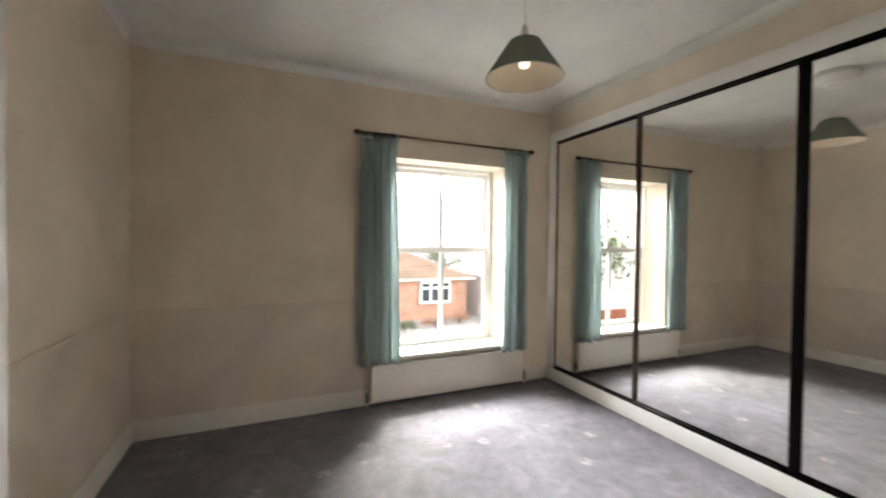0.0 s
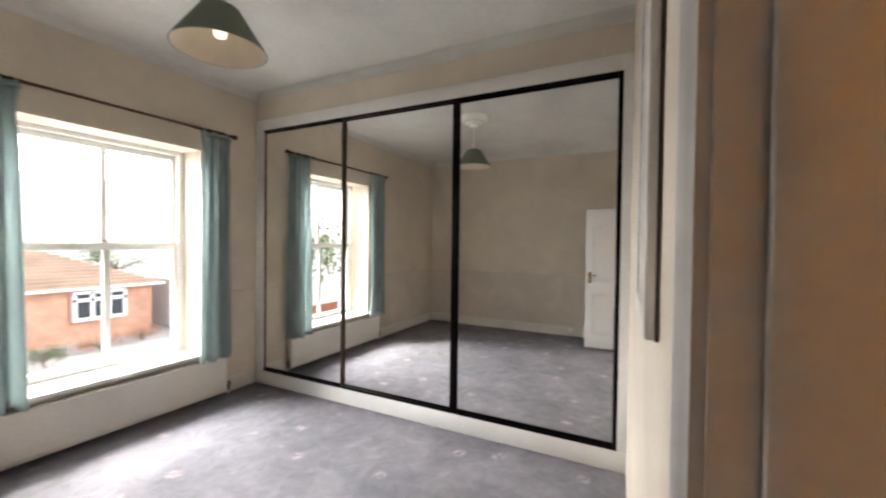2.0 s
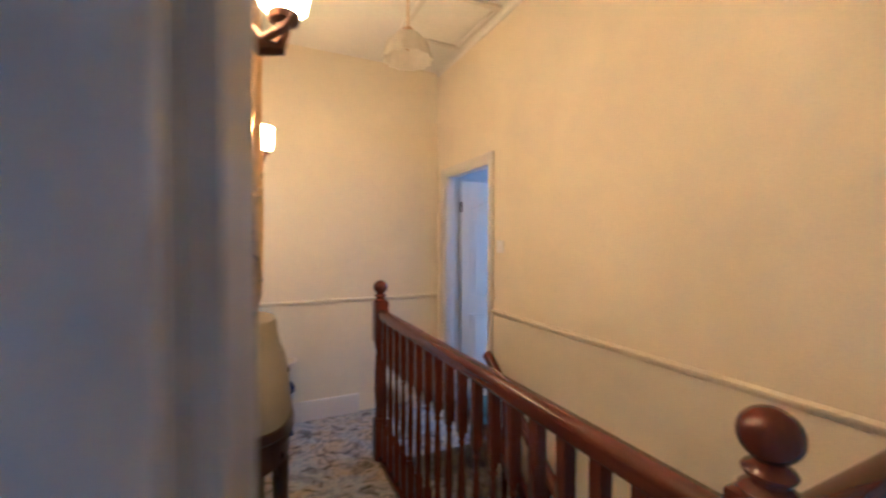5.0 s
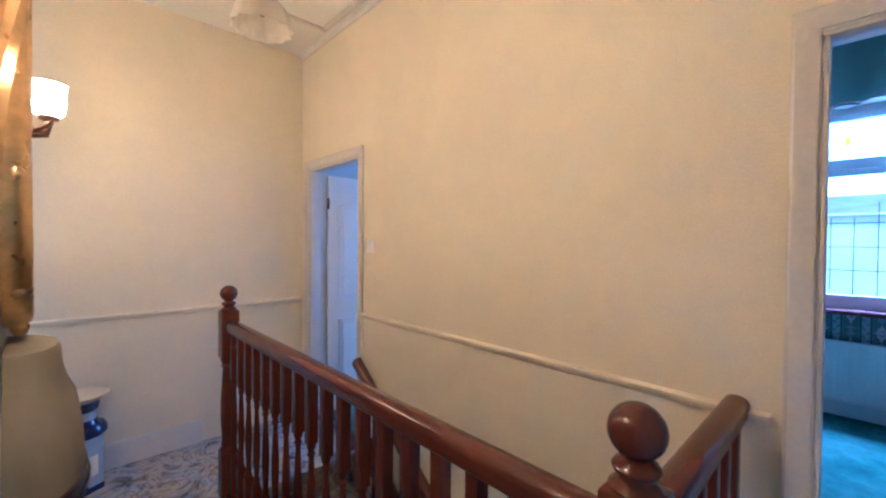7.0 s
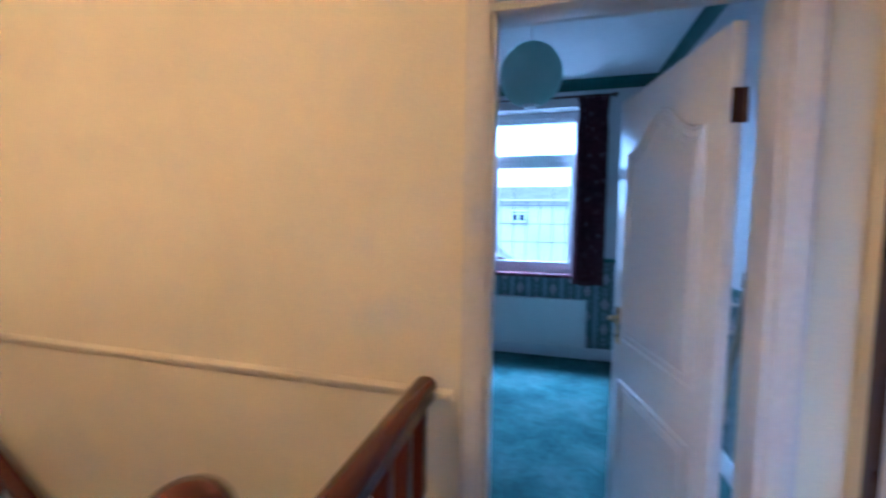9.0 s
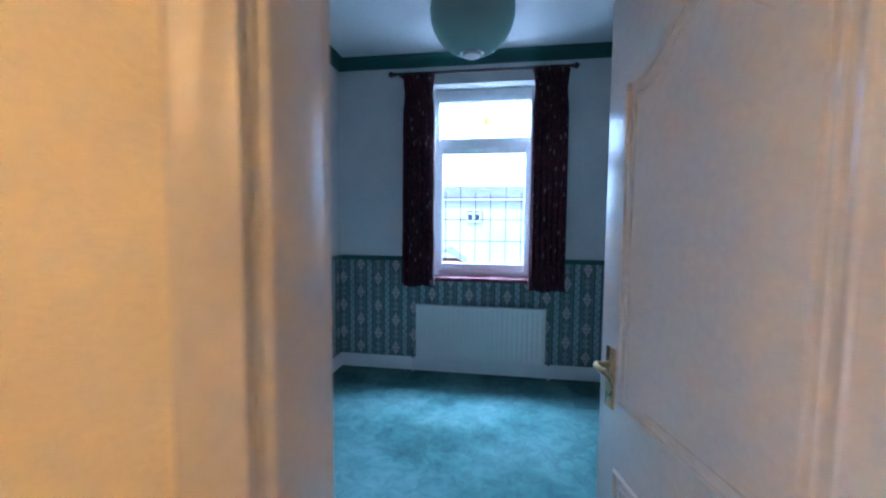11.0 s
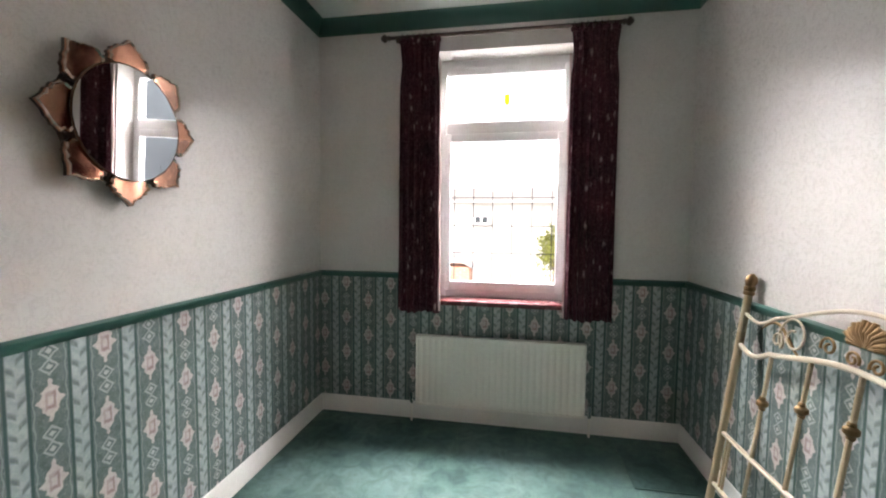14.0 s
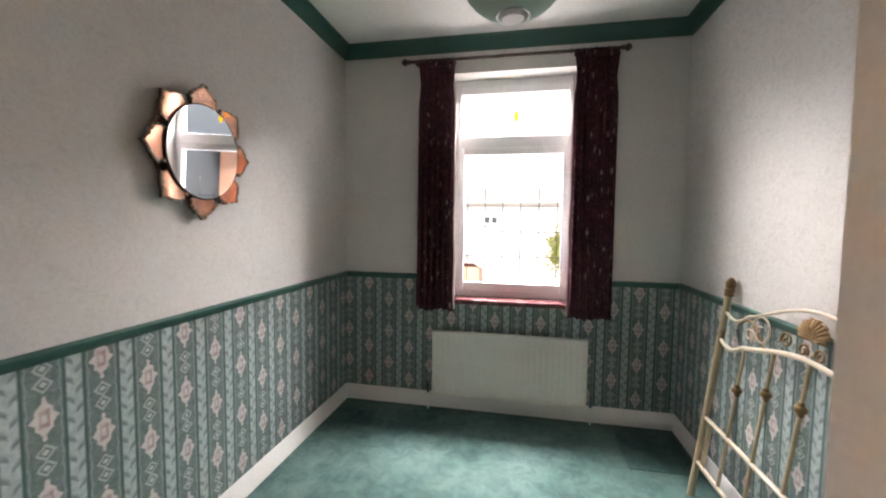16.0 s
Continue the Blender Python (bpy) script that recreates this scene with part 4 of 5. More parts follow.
def socket_plate(name, label, at, turn, w=0.086, h=0.086, rockers=1):
    s = thing(name, label, "switch", at, turn=turn)
    part("plate", B(-w / 2, w / 2, 0, 0.009, -h / 2, h / 2, bevel=0.003), UPVC, s)
    for k in range(rockers):
        x = (k - (rockers - 1) / 2) * 0.03
        part("rocker", B(x - 0.007, x + 0.007, 0.009, 0.013, -0.013, 0.013, bevel=0.001), UPVC, s)
    return s


socket_plate("light_switch", "white plastic light switch beside the stair-head door", (2.93, -1.0, 1.42), 0)
socket_plate("wall_socket", "small white cable outlet on the skirting board", (-0.547, 1.67, 0.10), -90, 0.08, 0.06, 1)

# ---- landing ----
bal = thing("balustrade", "turned mahogany balustrade with ball newels round the stairwell", "banister", (0.977, -0.223, 0))


def newel(at, parent):
    """Square blocks, turned shaft and a ball cap."""
    x, y, z = at
    n = part("newel_post", B(x - 0.045, x + 0.045, y - 0.045, y + 0.045, z - 0.2, z + 0.26, bevel=0.005), MAHOG, parent)
    prof = [(0.043, 0.26), (0.044, 0.275), (0.034, 0.29), (0.041, 0.305), (0.034, 0.32), (0.037, 0.36), (0.042, 0.45), (0.041, 0.55), (0.034, 0.68), (0.031, 0.73), (0.040, 0.745), (0.033, 0.757), (0.042, 0.77), (0.043, 0.785)]
    part("shaft", lathe(bmesh.new(), prof, (x, y, z), 20), MAHOG, n)
    part("block", B(x - 0.045, x + 0.045, y - 0.045, y + 0.045, z + 0.785, z + 1.055, bevel=0.006), MAHOG, n)
    cap = [(0.040, 1.055), (0.042, 1.061), (0.035, 1.068), (0.027, 1.074), (0.026, 1.080), (0.036, 1.086), (0.038, 1.092), (0.034, 1.099), (0.021, 1.108)]
    cap += [(0.0455 * math.sin(a), 1.150 - 0.0455 * math.cos(a)) for a in [0.5 + (math.pi - 0.5) * k / 12 for k in range(13)]]
    cap[-1] = (1e-6, cap[-1][1])
    part("ball_cap", lathe(bmesh.new(), cap, (x, y, z), 24), MAHOG, n)


newel((0, 0, 0), bal)
newel((2.21, 0, 0), bal)
RAIL = [(-0.028, 0.0), (-0.032, 0.010), (-0.0305, 0.018), (-0.0325, 0.032), (-0.031, 0.044), (-0.025, 0.053), (-0.014, 0.059), (0.0, 0.061), (0.014, 0.059), (0.025, 0.053), (0.031, 0.044), (0.0325, 0.032), (0.0305, 0.018), (0.032, 0.010), (0.028, 0.0)]
part("handrail", extrude(bmesh.new(), [(p, 0.945 + q) for p, q in RAIL], "x", 0.045, 2.165), MAHOG_X, bal)
part("handrail", extrude(bmesh.new(), [(p, 0.945 + q) for p, q in RAIL], "y", -0.775, -0.045), MAHOG_Y, bal)
part("base_rail", B(0.045, 2.165, -0.032, 0.032, 0.0, 0.035, bevel=0.004), MAHOG_X, bal)
part("base_rail", B(-0.032, 0.032, -0.775, -0.045, 0.0, 0.035, bevel=0.004), MAHOG, bal)
part("apron", B(0.045, 2.165, -0.045, -0.03, -0.22, -0.001, bevel=0.003), MAHOG, bal)
bm = B(-0.019, 0.019, -0.019, 0.019, 0.03, 0.25, bevel=0.002)
lathe(bm, [(0.018, 0.25), (0.019, 0.262), (0.012, 0.272), (0.016, 0.285), (0.012, 0.298), (0.013, 0.34), (0.017, 0.42), (0.0165, 0.48), (0.011, 0.60), (0.010, 0.635), (0.016, 0.65), (0.011, 0.662), (0.017, 0.675), (0.018, 0.69)], (0, 0, 0), 12)
box(bm, -0.019, 0.019, -0.019, 0.019, 0.69, 0.95, bevel=0.002)
spindle = mesh_of(bm, MAHOG)
for k in range(18):
    b = new("baluster", spindle)
    b.parent, b.location = bal, (0.045 + 2.12 * (k + 0.5) / 18, 0, 0)
for k in range(6):
    b = new("baluster", spindle)
    b.parent, b.location = bal, (0, -0.045 - 0.73 * (k + 0.5) / 6, 0)

# sloping handrail on the wall side of the stairs
wr = thing("stair_handrail", "dark mahogany handrail on balusters sloping down the stairs", "handrail", (2.98, -0.94, 0.69))
bm = bmesh.new()
L = 2.3
ang = math.atan(0.775)
bm2 = extrude(bm, [(p * 0.9, q - 0.06) for p, q in RAIL], "x", -L, 0.0)
bmesh.ops.rotate(bm2, verts=bm2.verts, cent=(0, 0, 0), matrix=Matrix.Rotation(-ang, 3, "Y"))
part("rail", bm2, MAHOG_X, wr)
bm2 = B(-L, 0.0, -0.02, 0.02, -0.70, -0.56, bevel=0.004)
bmesh.ops.rotate(bm2, verts=bm2.verts, cent=(0, 0, 0), matrix=Matrix.Rotation(-ang, 3, "Y"))
bmesh.ops.translate(bm2, verts=bm2.verts, vec=(-0.42, 0, 0))
part("string_board", bm2, MAHOG_X, wr)
post = mesh_of(B(-0.016, 0.016, -0.014, 0.014, -0.74, -0.02, bevel=0.003), MAHOG)
for k in range(12):
    x = -0.06 - 0.14 * k
    b = new("baluster", post)
    b.parent, b.location = wr, (x, 0, x * 0.775 - 0.03)

# gilt wall mirror
gm = thing("gilt_mirror", "ornate gilt framed oval mirror on the landing wall", "mirror", (2.30, skew(2.30, 0.532), 1.19), turn=2.3)
bm = bmesh.new()
oval = [(0.27 * math.cos(a), 0.0, 0.50 + 0.46 * math.sin(a)) for a in [2 * math.pi * k / 48 for k in range(48)]]
tube(bm, [(x, -0.025, z) for x, _, z in oval], 0.034, 10, True, 0.8)
part("frame", bm, GOLD, gm)
bm = bmesh.new()
tube(bm, [(x * 0.88, -0.04, 0.5 + (z - 0.5) * 0.93) for x, _, z in oval], 0.008, 8, True)
part("inner_bead", bm, GOLD, gm)
bm = bmesh.new()
extrude(bm, [(x * 0.95, 0.5 + (z - 0.5) * 0.97) for x, _, z in oval], "y", -0.022, -0.004)
part("glass", bm, MIRROR, gm)
for z, s in ((0.99, 1), (0.03, -1)):
    bm = bmesh.new()
    for k in range(7):
        a = math.pi * (0.15 + 0.7 * k / 6)
        ball(bm, (0.07 * math.cos(a), -0.03, z + s * 0.045 * math.sin(a) - s * 0.03), 0.02, 10)
    part("crest", bm, GOLD, gm, "carved gilt crest")
gm.scale = (1.0, 1.0, 1.15)
for k in range(10):
    a = 2 * math.pi * (k + 0.5) / 10
    bm = bmesh.new()
    ball(bm, (0.285 * math.cos(a), -0.03, 0.50 + 0.475 * math.sin(a)), 0.017, 10)
    part("boss", bm, GOLD, gm)


def sconce(x):
    y = skew(x, 0.532)
    s = thing("wall_lamp", "lit wall lamp with opal glass shade and bronze arm", "wall lamp", (x, y, 1.90), group="landing wall lamps", turn=1.1)
    bm = lathe(bmesh.new(), [(0.0, 0.0), (0.05, 0.0), (0.05, 0.008), (0.03, 0.016), (0.02, 0.022), (0.0, 0.022)], (0, 0, 0), 20)
    bmesh.ops.rotate(bm, verts=bm.verts, cent=(0, 0, 0), matrix=Matrix.Rotation(math.pi / 2, 3, "X"))
    bmesh.ops.translate(bm, verts=bm.verts, vec=(0, 0, -0.02))
    part("back_plate", bm, BRONZE, s)
    pts = [(0, -0.02, -0.02), (0, -0.045, -0.05), (0, -0.075, -0.045), (0, -0.085, -0.01), (0, -0.085, 0.01)]
    part("arm", tube(bmesh.new(), pts, [0.018, 0.020, 0.016, 0.012, 0.014], 10), BRONZE, s)
    for q in (-1, 1):
        part("leaf", tube(bmesh.new(), [(q * 0.004, -0.03, -0.045), (q * 0.022, -0.055, -0.035), (q * 0.030, -0.085, -0.012), (q * 0.040, -0.10, 0.012)], [0.006, 0.012, 0.010, 0.003], 8, False, 0.6), BRONZE, s)
    part("gallery", lathe(bmesh.new(), [(0.012, 0.0), (0.03, 0.006), (0.034, 0.02), (0.03, 0.022), (0.0, 0.02)], (0, -0.085, 0.005), 18), BRONZE, s)
    bm = bmesh.new()
    seg, prof = 24, [(0.030, 0.022), (0.046, 0.04), (0.052, 0.08), (0.050, 0.125), (0.056, 0.15), (0.052, 0.15), (0.046, 0.125), (0.046, 0.06), (0.0, 0.045)]
    lathe(bm, prof, (0, -0.085, 0.0), seg)
    part("shade", bm, LIT, s, "glowing opal glass shade")
    return s


for x in (1.53, 2.92):
    sconce(x)

# half-round console and what stands on it
con = thing("console_table", "dark wood half-round console table against the wall", "table", (2.25, skew(2.25, 0.532) - 0.004, 0), turn=2.3)
half = [(0.27 * math.cos(a), -0.165 * math.sin(a)) for a in [math.pi * k / 24 for k in range(25)]]
part("top", extrude(bmesh.new(), half, "z", 0.775, 0.80), DARKWOOD, con)
part("frieze", extrude(bmesh.new(), [(x * 0.9, y * 0.9) for x, y in half], "z", 0.69, 0.775), DARKWOOD, con)
for x, y in ((-0.20, -0.03), (0.20, -0.03), (-0.11, -0.115), (0.11, -0.115)):
    part("leg", lathe(bmesh.new(), [(0.010, 0), (0.014, 0.02), (0.012, 0.06), (0.016, 0.35), (0.02, 0.60), (0.022, 0.69)], (x, y, 0), 12), DARKWOOD, con)
shd = thing("table_lampshade", "cream fabric shade with a bulging outline on the console", "lampshade", (2.25, skew(2.25, 0.532) - 0.072, 0.82), turn=2.3)


def half_loft(bm, levels):
    """Half-oval sections against a wall, from (half width, depth, z) levels."""
    rings = []
    for w, d, z in levels:
        rings.append([bm.verts.new((w * math.cos(a), 0.066 - d * math.sin(a) ** 0.7, z)) for a in [math.pi * k / 28 for k in range(29)]])
    for g, h in zip(rings, rings[1:]):
        for k in range(28):
            bm.faces.new((g[k], g[k + 1], h[k + 1], h[k]))
        bm.faces.new((g[28], g[0], h[0], h[28]))
    bm.faces.new(rings[0][::-1]), bm.faces.new(rings[-1])
    return bm


part("cover", half_loft(bmesh.new(), [(0.262, 0.150, 0.0), (0.264, 0.152, 0.03), (0.25, 0.148, 0.10), (0.232, 0.142, 0.16), (0.205, 0.133, 0.21), (0.175, 0.116, 0.25), (0.155, 0.107, 0.29), (0.148, 0.104, 0.335), (0.142, 0.098, 0.35), (0.12, 0.08, 0.355)]), CREAM_CLOTH, shd)
part("trim", half_loft(bmesh.new(), [(0.262, 0.150, -0.02), (0.270, 0.156, -0.012), (0.270, 0.156, 0.018), (0.258, 0.148, 0.022)]), DARKWOOD, shd, "dark braid trim")

# blue and white jar with a straw dish on top
jar = thing("ceramic_jar", "blue and white glazed jar standing on the landing carpet", "jar", (3.81, 0.385, 0))
part("body", lathe(bmesh.new(), [(0.0, 0.0), (0.115, 0.0), (0.118, 0.02), (0.122, 0.04), (0.122, 0.33), (0.118, 0.35), (0.10, 0.36), (0.0, 0.36)], (0, 0, 0), 6), CHINA, jar)
part("shoulder", lathe(bmesh.new(), [(0.124, 0.335), (0.132, 0.345), (0.132, 0.375), (0.118, 0.395), (0.09, 0.405), (0.08, 0.43)], (0, 0, 0), 24), COBALT, jar, "cobalt glazed shoulder")
part("neck", lathe(bmesh.new(), [(0.078, 0.428), (0.072, 0.45), (0.072, 0.48)], (0, 0, 0), 24), CHINA, jar)
part("rim", lathe(bmesh.new(), [(0.074, 0.478), (0.088, 0.49), (0.095, 0.52), (0.090, 0.535), (0.0, 0.53)], (0, 0, 0), 24), COBALT, jar)
part("foot", lathe(bmesh.new(), [(0.0, 0.0), (0.125, 0.001), (0.127, 0.03), (0.1235, 0.035)], (0, 0, 0), 6), COBALT, jar)
for k in range(6):
    a = math.pi / 3 * (k + 0.5)
    bm = B(-0.03, 0.03, 0.104, 0.1085, 0.10, 0.22, bevel=0.002)
    bmesh.ops.rotate(bm, verts=bm.verts, cent=(0, 0, 0), matrix=Matrix.Rotation(a - math.pi / 2, 3, "Z"))
    part("painted_panel", bm, STRAW if k % 2 else COBALT, jar)
jar.scale = (0.9, 0.9, 0.95)
dish = thing("straw_dish", "shallow cream straw dish resting on the jar", "dish", (3.81, 0.385, 0.504))
part("bowl", lathe(bmesh.new(), [(0.0, 0.0), (0.06, 0.0), (0.10, 0.015), (0.145, 0.05), (0.150, 0.055), (0.143, 0.055), (0.098, 0.022), (0.06, 0.008), (0.0, 0.007)], (0, 0, 0), 32), STRAW, dish)

dish.scale = (0.85, 0.85, 0.85)

# glass bowl pendant on the landing
lp = thing("landing_pendant", "unlit pale frosted glass bowl pendant on a brass stem", "ceiling lamp", (2.6, -0.2, H))
part("rose", lathe(bmesh.new(), [(0.0, -0.03), (0.03, -0.028), (0.05, -0.012), (0.052, -0.001)], (0, 0, 0), 20), BRASS, lp)
part("stem", tube(bmesh.new(), [(0, 0, -0.02), (0, 0, -0.25), (0, 0, -0.46)], 0.006, 8), BRASS, lp)
part("collar", lathe(bmesh.new(), [(0.0, -0.42), (0.02, -0.43), (0.035, -0.45), (0.035, -0.47), (0.0, -0.48)], (0, 0, 0), 18), BRASS, lp)
bm = bmesh.new()
prof = [(0.035, -0.46), (0.07, -0.475), (0.11, -0.52), (0.122, -0.57), (0.128, -0.60), (0.122, -0.60), (0.116, -0.57), (0.104, -0.525), (0.066, -0.485), (0.033, -0.468)]
lathe(bm, prof, (0, 0, 0), 48, ring=True)
for v in bm.verts:
    a = math.atan2(v.co.y, v.co.x)
    k = 1 + 0.05 * math.cos(12 * a) * max(0.0, (-0.47 - v.co.z) / 0.13)
    v.co.x, v.co.y = v.co.x * k, v.co.y * k
part("bowl", bm, AMBER, lp, "pale frosted glass bowl")
part("finial", lathe(bmesh.new(), [(0.0, -0.55), (0.012, -0.54), (0.014, -0.52), (0.008, -0.48), (0.0, -0.47)], (0, 0, 0), 14), BRASS, lp)

hatch = thing("loft_hatch", "white framed loft hatch in the landing ceiling", "hatch", (3.15, -0.68, H), kind="structure")
part("panel", B(-0.27, 0.27, -0.22, 0.22, -0.012, -0.001), CEIL_W, hatch)
for a in ((-0.31, -0.27, -0.26, 0.26), (0.27, 0.31, -0.26, 0.26), (-0.27, 0.27, -0.26, -0.22), (-0.27, 0.27, 0.22, 0.26)):
    part("frame", B(a[0], a[1], a[2], a[3], -0.024, -0.001, bevel=0.004), WHITE_WARM, hatch)

# tall mirror on the end wall
tm = thing("tall_mirror", "tall mirror with white frame and dark edge on the end wall", "mirror", (-0.018, -0.56, 0.0))
part("glass", B(0.03, 0.036, -0.215, 0.055, 0.07, 2.25), MIRROR_W, tm, smooth=0)
part("backing", B(0.002, 0.03, -0.28, 0.12, 0.0, 2.32), DARKWOOD, tm)
for a in ((-0.275, -0.215, 0.0, 2.32), (0.055, 0.115, 0.0, 2.32), (-0.215, 0.055, 0.0, 0.07), (-0.215, 0.055, 2.25, 2.32)):
    part("frame", B(0.03, 0.055, a[0], a[1], a[2], a[3], bevel=0.005), WHITE_WARM, tm)
part("edge_strip", B(0.002, 0.058, -0.312, -0.281, 0.0, 2.32, bevel=0.003), DARKWOOD, tm)

# ---- back room ----
curtain_pole("curtain_pole", "dark wine-brown curtain pole with finials above the leaded window", 0.085, 1.635, -4.30, -4.368, 2.757, DARKWOOD, 0.013)
curtain("curtain", "dark wine printed curtain hanging beside the leaded window", 1.27, 1.56, 0.82, 2.76, -4.29, WINE, 6, 1, 0.05, 5, -1)
curtain("curtain", "dark wine printed curtain hanging nearer the bed frame", 0.10, 0.40, 0.81, 2.76, -4.29, WINE, 6, 1, 0.03, 11, 1)

rug = thing("carpet_offcut", "green carpet offcut lying in the room corner, coloured darker for shade", "carpet offcut", (-0.15, -4.07, 0.0))
part("top_face", B(-0.20, 0.21, -0.27, 0.27, 0.0005, 0.006, bevel=0.002), CARPET_SHADED, rug)
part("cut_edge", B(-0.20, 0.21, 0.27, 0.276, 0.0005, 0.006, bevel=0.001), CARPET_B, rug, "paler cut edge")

# paper lantern
gl = thing("paper_lantern", "round pale green paper lantern hanging from the ceiling", "ceiling lamp", (0.80, -2.74, HB))
bm = bmesh.new()
R, rib = 0.21, 22
prof = []
for k in range(rib * 2 + 1):
    a = 0.28 + (math.pi - 0.56) * k / (rib * 2)
    r = R * (1.0 if k % 2 else 0.985)
    prof.append((r * math.sin(a), -0.49 + r * math.cos(a)))
prof += [(p * 0.985, -0.49 + (q + 0.49) * 0.985) for p, q in reversed(prof)]
lathe(bm, prof, (0, 0, 0), 36, ring=True)
part("globe", bm, RICE, gl)
part("wire_frame", tube(bmesh.new(), [(0.058 * math.cos(a), 0.058 * math.sin(a), -0.49 - 0.2025) for a in [2 * math.pi * k / 24 for k in range(24)]], 0.003, 6, True), CHROME, gl)
part("flex", tube(bmesh.new(), [(0, 0, -0.02), (0, 0, -0.36)], 0.003, 6), WHITE, gl)
part("reflector_cap", lathe(bmesh.new(), [(0.0, -0.60), (0.040, -0.605), (0.046, -0.62), (0.046, -0.69), (0.040, -0.705), (0.0, -0.706)], (0, 0, 0), 20), WHITE, gl, "white cap in the lower opening")
part("cap_stem", tube(bmesh.new(), [(0, 0, -0.515), (0, 0, -0.605)], 0.006, 8), WHITE, gl)
part("bulb", lathe(bmesh.new(), [(0.013, -0.36), (0.016, -0.42), (0.03, -0.47), (0.03, -0.5), (0.0, -0.52)], (0, 0, 0), 16), BULB, gl)
part("ceiling_rose", lathe(bmesh.new(), [(0.0, -0.035), (0.03, -0.033), (0.042, -0.015), (0.11, -0.012), (0.14, -0.001)], (0, 0, 0), 28), COVE_A, gl)

# flower mirror
fm = thing("flower_mirror", "round mirror with eight scalloped copper mirror petals", "mirror", (2.193, -2.80, 1.805))
fm.matrix_world = pose(2.193, -2.80, 1.805, 0, -1.8, 0.9)
ring = [(0.214 * math.cos(a), 0.214 * math.sin(a)) for a in [2 * math.pi * k / 64 for k in range(64)]]
part("glass", extrude(bmesh.new(), ring, "x", -0.050, -0.044), MIRROR, fm)
part("rim", tube(bmesh.new(), [(-0.047, p, q) for p, q in ring], 0.004, 6, True), BRONZE, fm)
part("backing", extrude(bmesh.new(), [(p * 1.12, q * 1.12) for p, q in ring], "x", -0.022, -0.001), DARKWOOD, fm)


def petal_outline():
    half = [(0.195, 0.062), (0.215, 0.078), (0.228, 0.076), (0.240, 0.082), (0.252, 0.070), (0.262, 0.066), (0.270, 0.050), (0.280, 0.043), (0.286, 0.027), (0.297, 0.014), (0.312, 0.0)]
    return half + [(r, -w) for r, w in reversed(half[:-1])]


for k in range(8):
    a = math.pi / 2 + math.pi / 4 * k
    for nm, grow, x0, x1, mt in (("petal", 1.0, -0.040, -0.033, COPPER), ("petal_edge", 1.02, -0.033, -0.022, DARKWOOD)):
        out = []
        for r, w in petal_outline():
            r, w = 0.245 + (r - 0.245) * grow, w * grow
            out.append((r * math.cos(a) - w * math.sin(a), r * math.sin(a) + w * math.cos(a)))
        bm = extrude(bmesh.new(), out, "x", x0, x1)
        if nm == "petal":
            tilt = Matrix.Rotation(0.02, 3, Vector((0, -math.sin(a), math.cos(a))))
            bmesh.ops.rotate(bm, verts=bm.verts, cent=(-0.036, 0.2 * math.cos(a), 0.2 * math.sin(a)), matrix=tilt)
        made = part(nm, bm, mt, fm, smooth=20)
        if nm == "petal":
            strip, m = bmesh.new(), len(out)
            cy, cz = 0.245 * math.cos(a), 0.245 * math.sin(a)
            rows = []
            for i, (p, q) in enumerate(out):
                f = 0.87 - 0.06 * math.sin(i * 2.6 + k)
                rows.append((strip.verts.new((x0 - 0.0008, p, q)), strip.verts.new((x0 - 0.0075, cy + (p - cy) * (f + 0.07), cz + (q - cz) * (f + 0.07))), strip.verts.new((x0 - 0.0012, cy + (p - cy) * f, cz + (q - cz) * f))))
            for g, h in zip(rows, rows[1:]):
                for j in (0, 1):
                    strip.faces.new((g[j], h[j], h[j + 1], g[j + 1]))
            bmesh.ops.rotate(strip, verts=strip.verts, cent=(-0.036, 0.2 * math.cos(a), 0.2 * math.sin(a)), matrix=tilt)
            part("petal_bevel", strip, BEVEL, made, "pale scalloped cut edge", smooth=20)

fm.scale = (0.965, 0.965, 0.965)

# brass-and-ivory headboard leaning on the wall
bed = thing("bed_headboard", "ivory metal headboard with brass shell leaning on the wall", "headboard", (-0.215, -2.96, 0.0))
LEAN = 0.12


def hb(y, z, out=0.0):
    """A place on the leaning headboard."""
    return (-LEAN * z + out, y, z)


HW = 0.655
for s in (-1, 1):
    part("post", tube(bmesh.new(), [hb(s * HW, 0.0), hb(s * HW, 0.6), hb(s * HW, 1.13)], 0.0175, 14), CHAMPAGNE, bed)
    bm = bmesh.new()
    lathe(bm, [(0.02, 0.0), (0.024, 0.006), (0.024, 0.016), (0.02, 0.02), (0.025, 0.026), (0.025, 0.038), (0.019, 0.044), (0.024, 0.056), (0.026, 0.07), (0.020, 0.088), (0.008, 0.102), (0.0, 0.104)], (0, 0, 0), 16)
    bmesh.ops.rotate(bm, verts=bm.verts, cent=(0, 0, 0), matrix=Matrix.Rotation(-math.atan(LEAN), 3, "Y"))
    bmesh.ops.translate(bm, verts=bm.verts, vec=hb(s * HW, 1.13))
    part("finial", bm, ANTIQUE, bed, "turned brass finial")
    for d in (0.055, 0.078):
        part("fixing_bar", tube(bmesh.new(), [hb(s * (HW - d), 0.20), hb(s * (HW - d), 0.455)], 0.006, 8), CHAMPAGNE, bed)


def rise(y, base, lift):
    u = 1 - abs(y) / HW
    return base - 0.03 * math.sin(math.pi * min(1, u * 3)) * (1 if u < 0.34 else 0) + lift * (0.5 - 0.5 * math.cos(math.pi * min(1, max(0, (u - 0.12) / 0.88))))


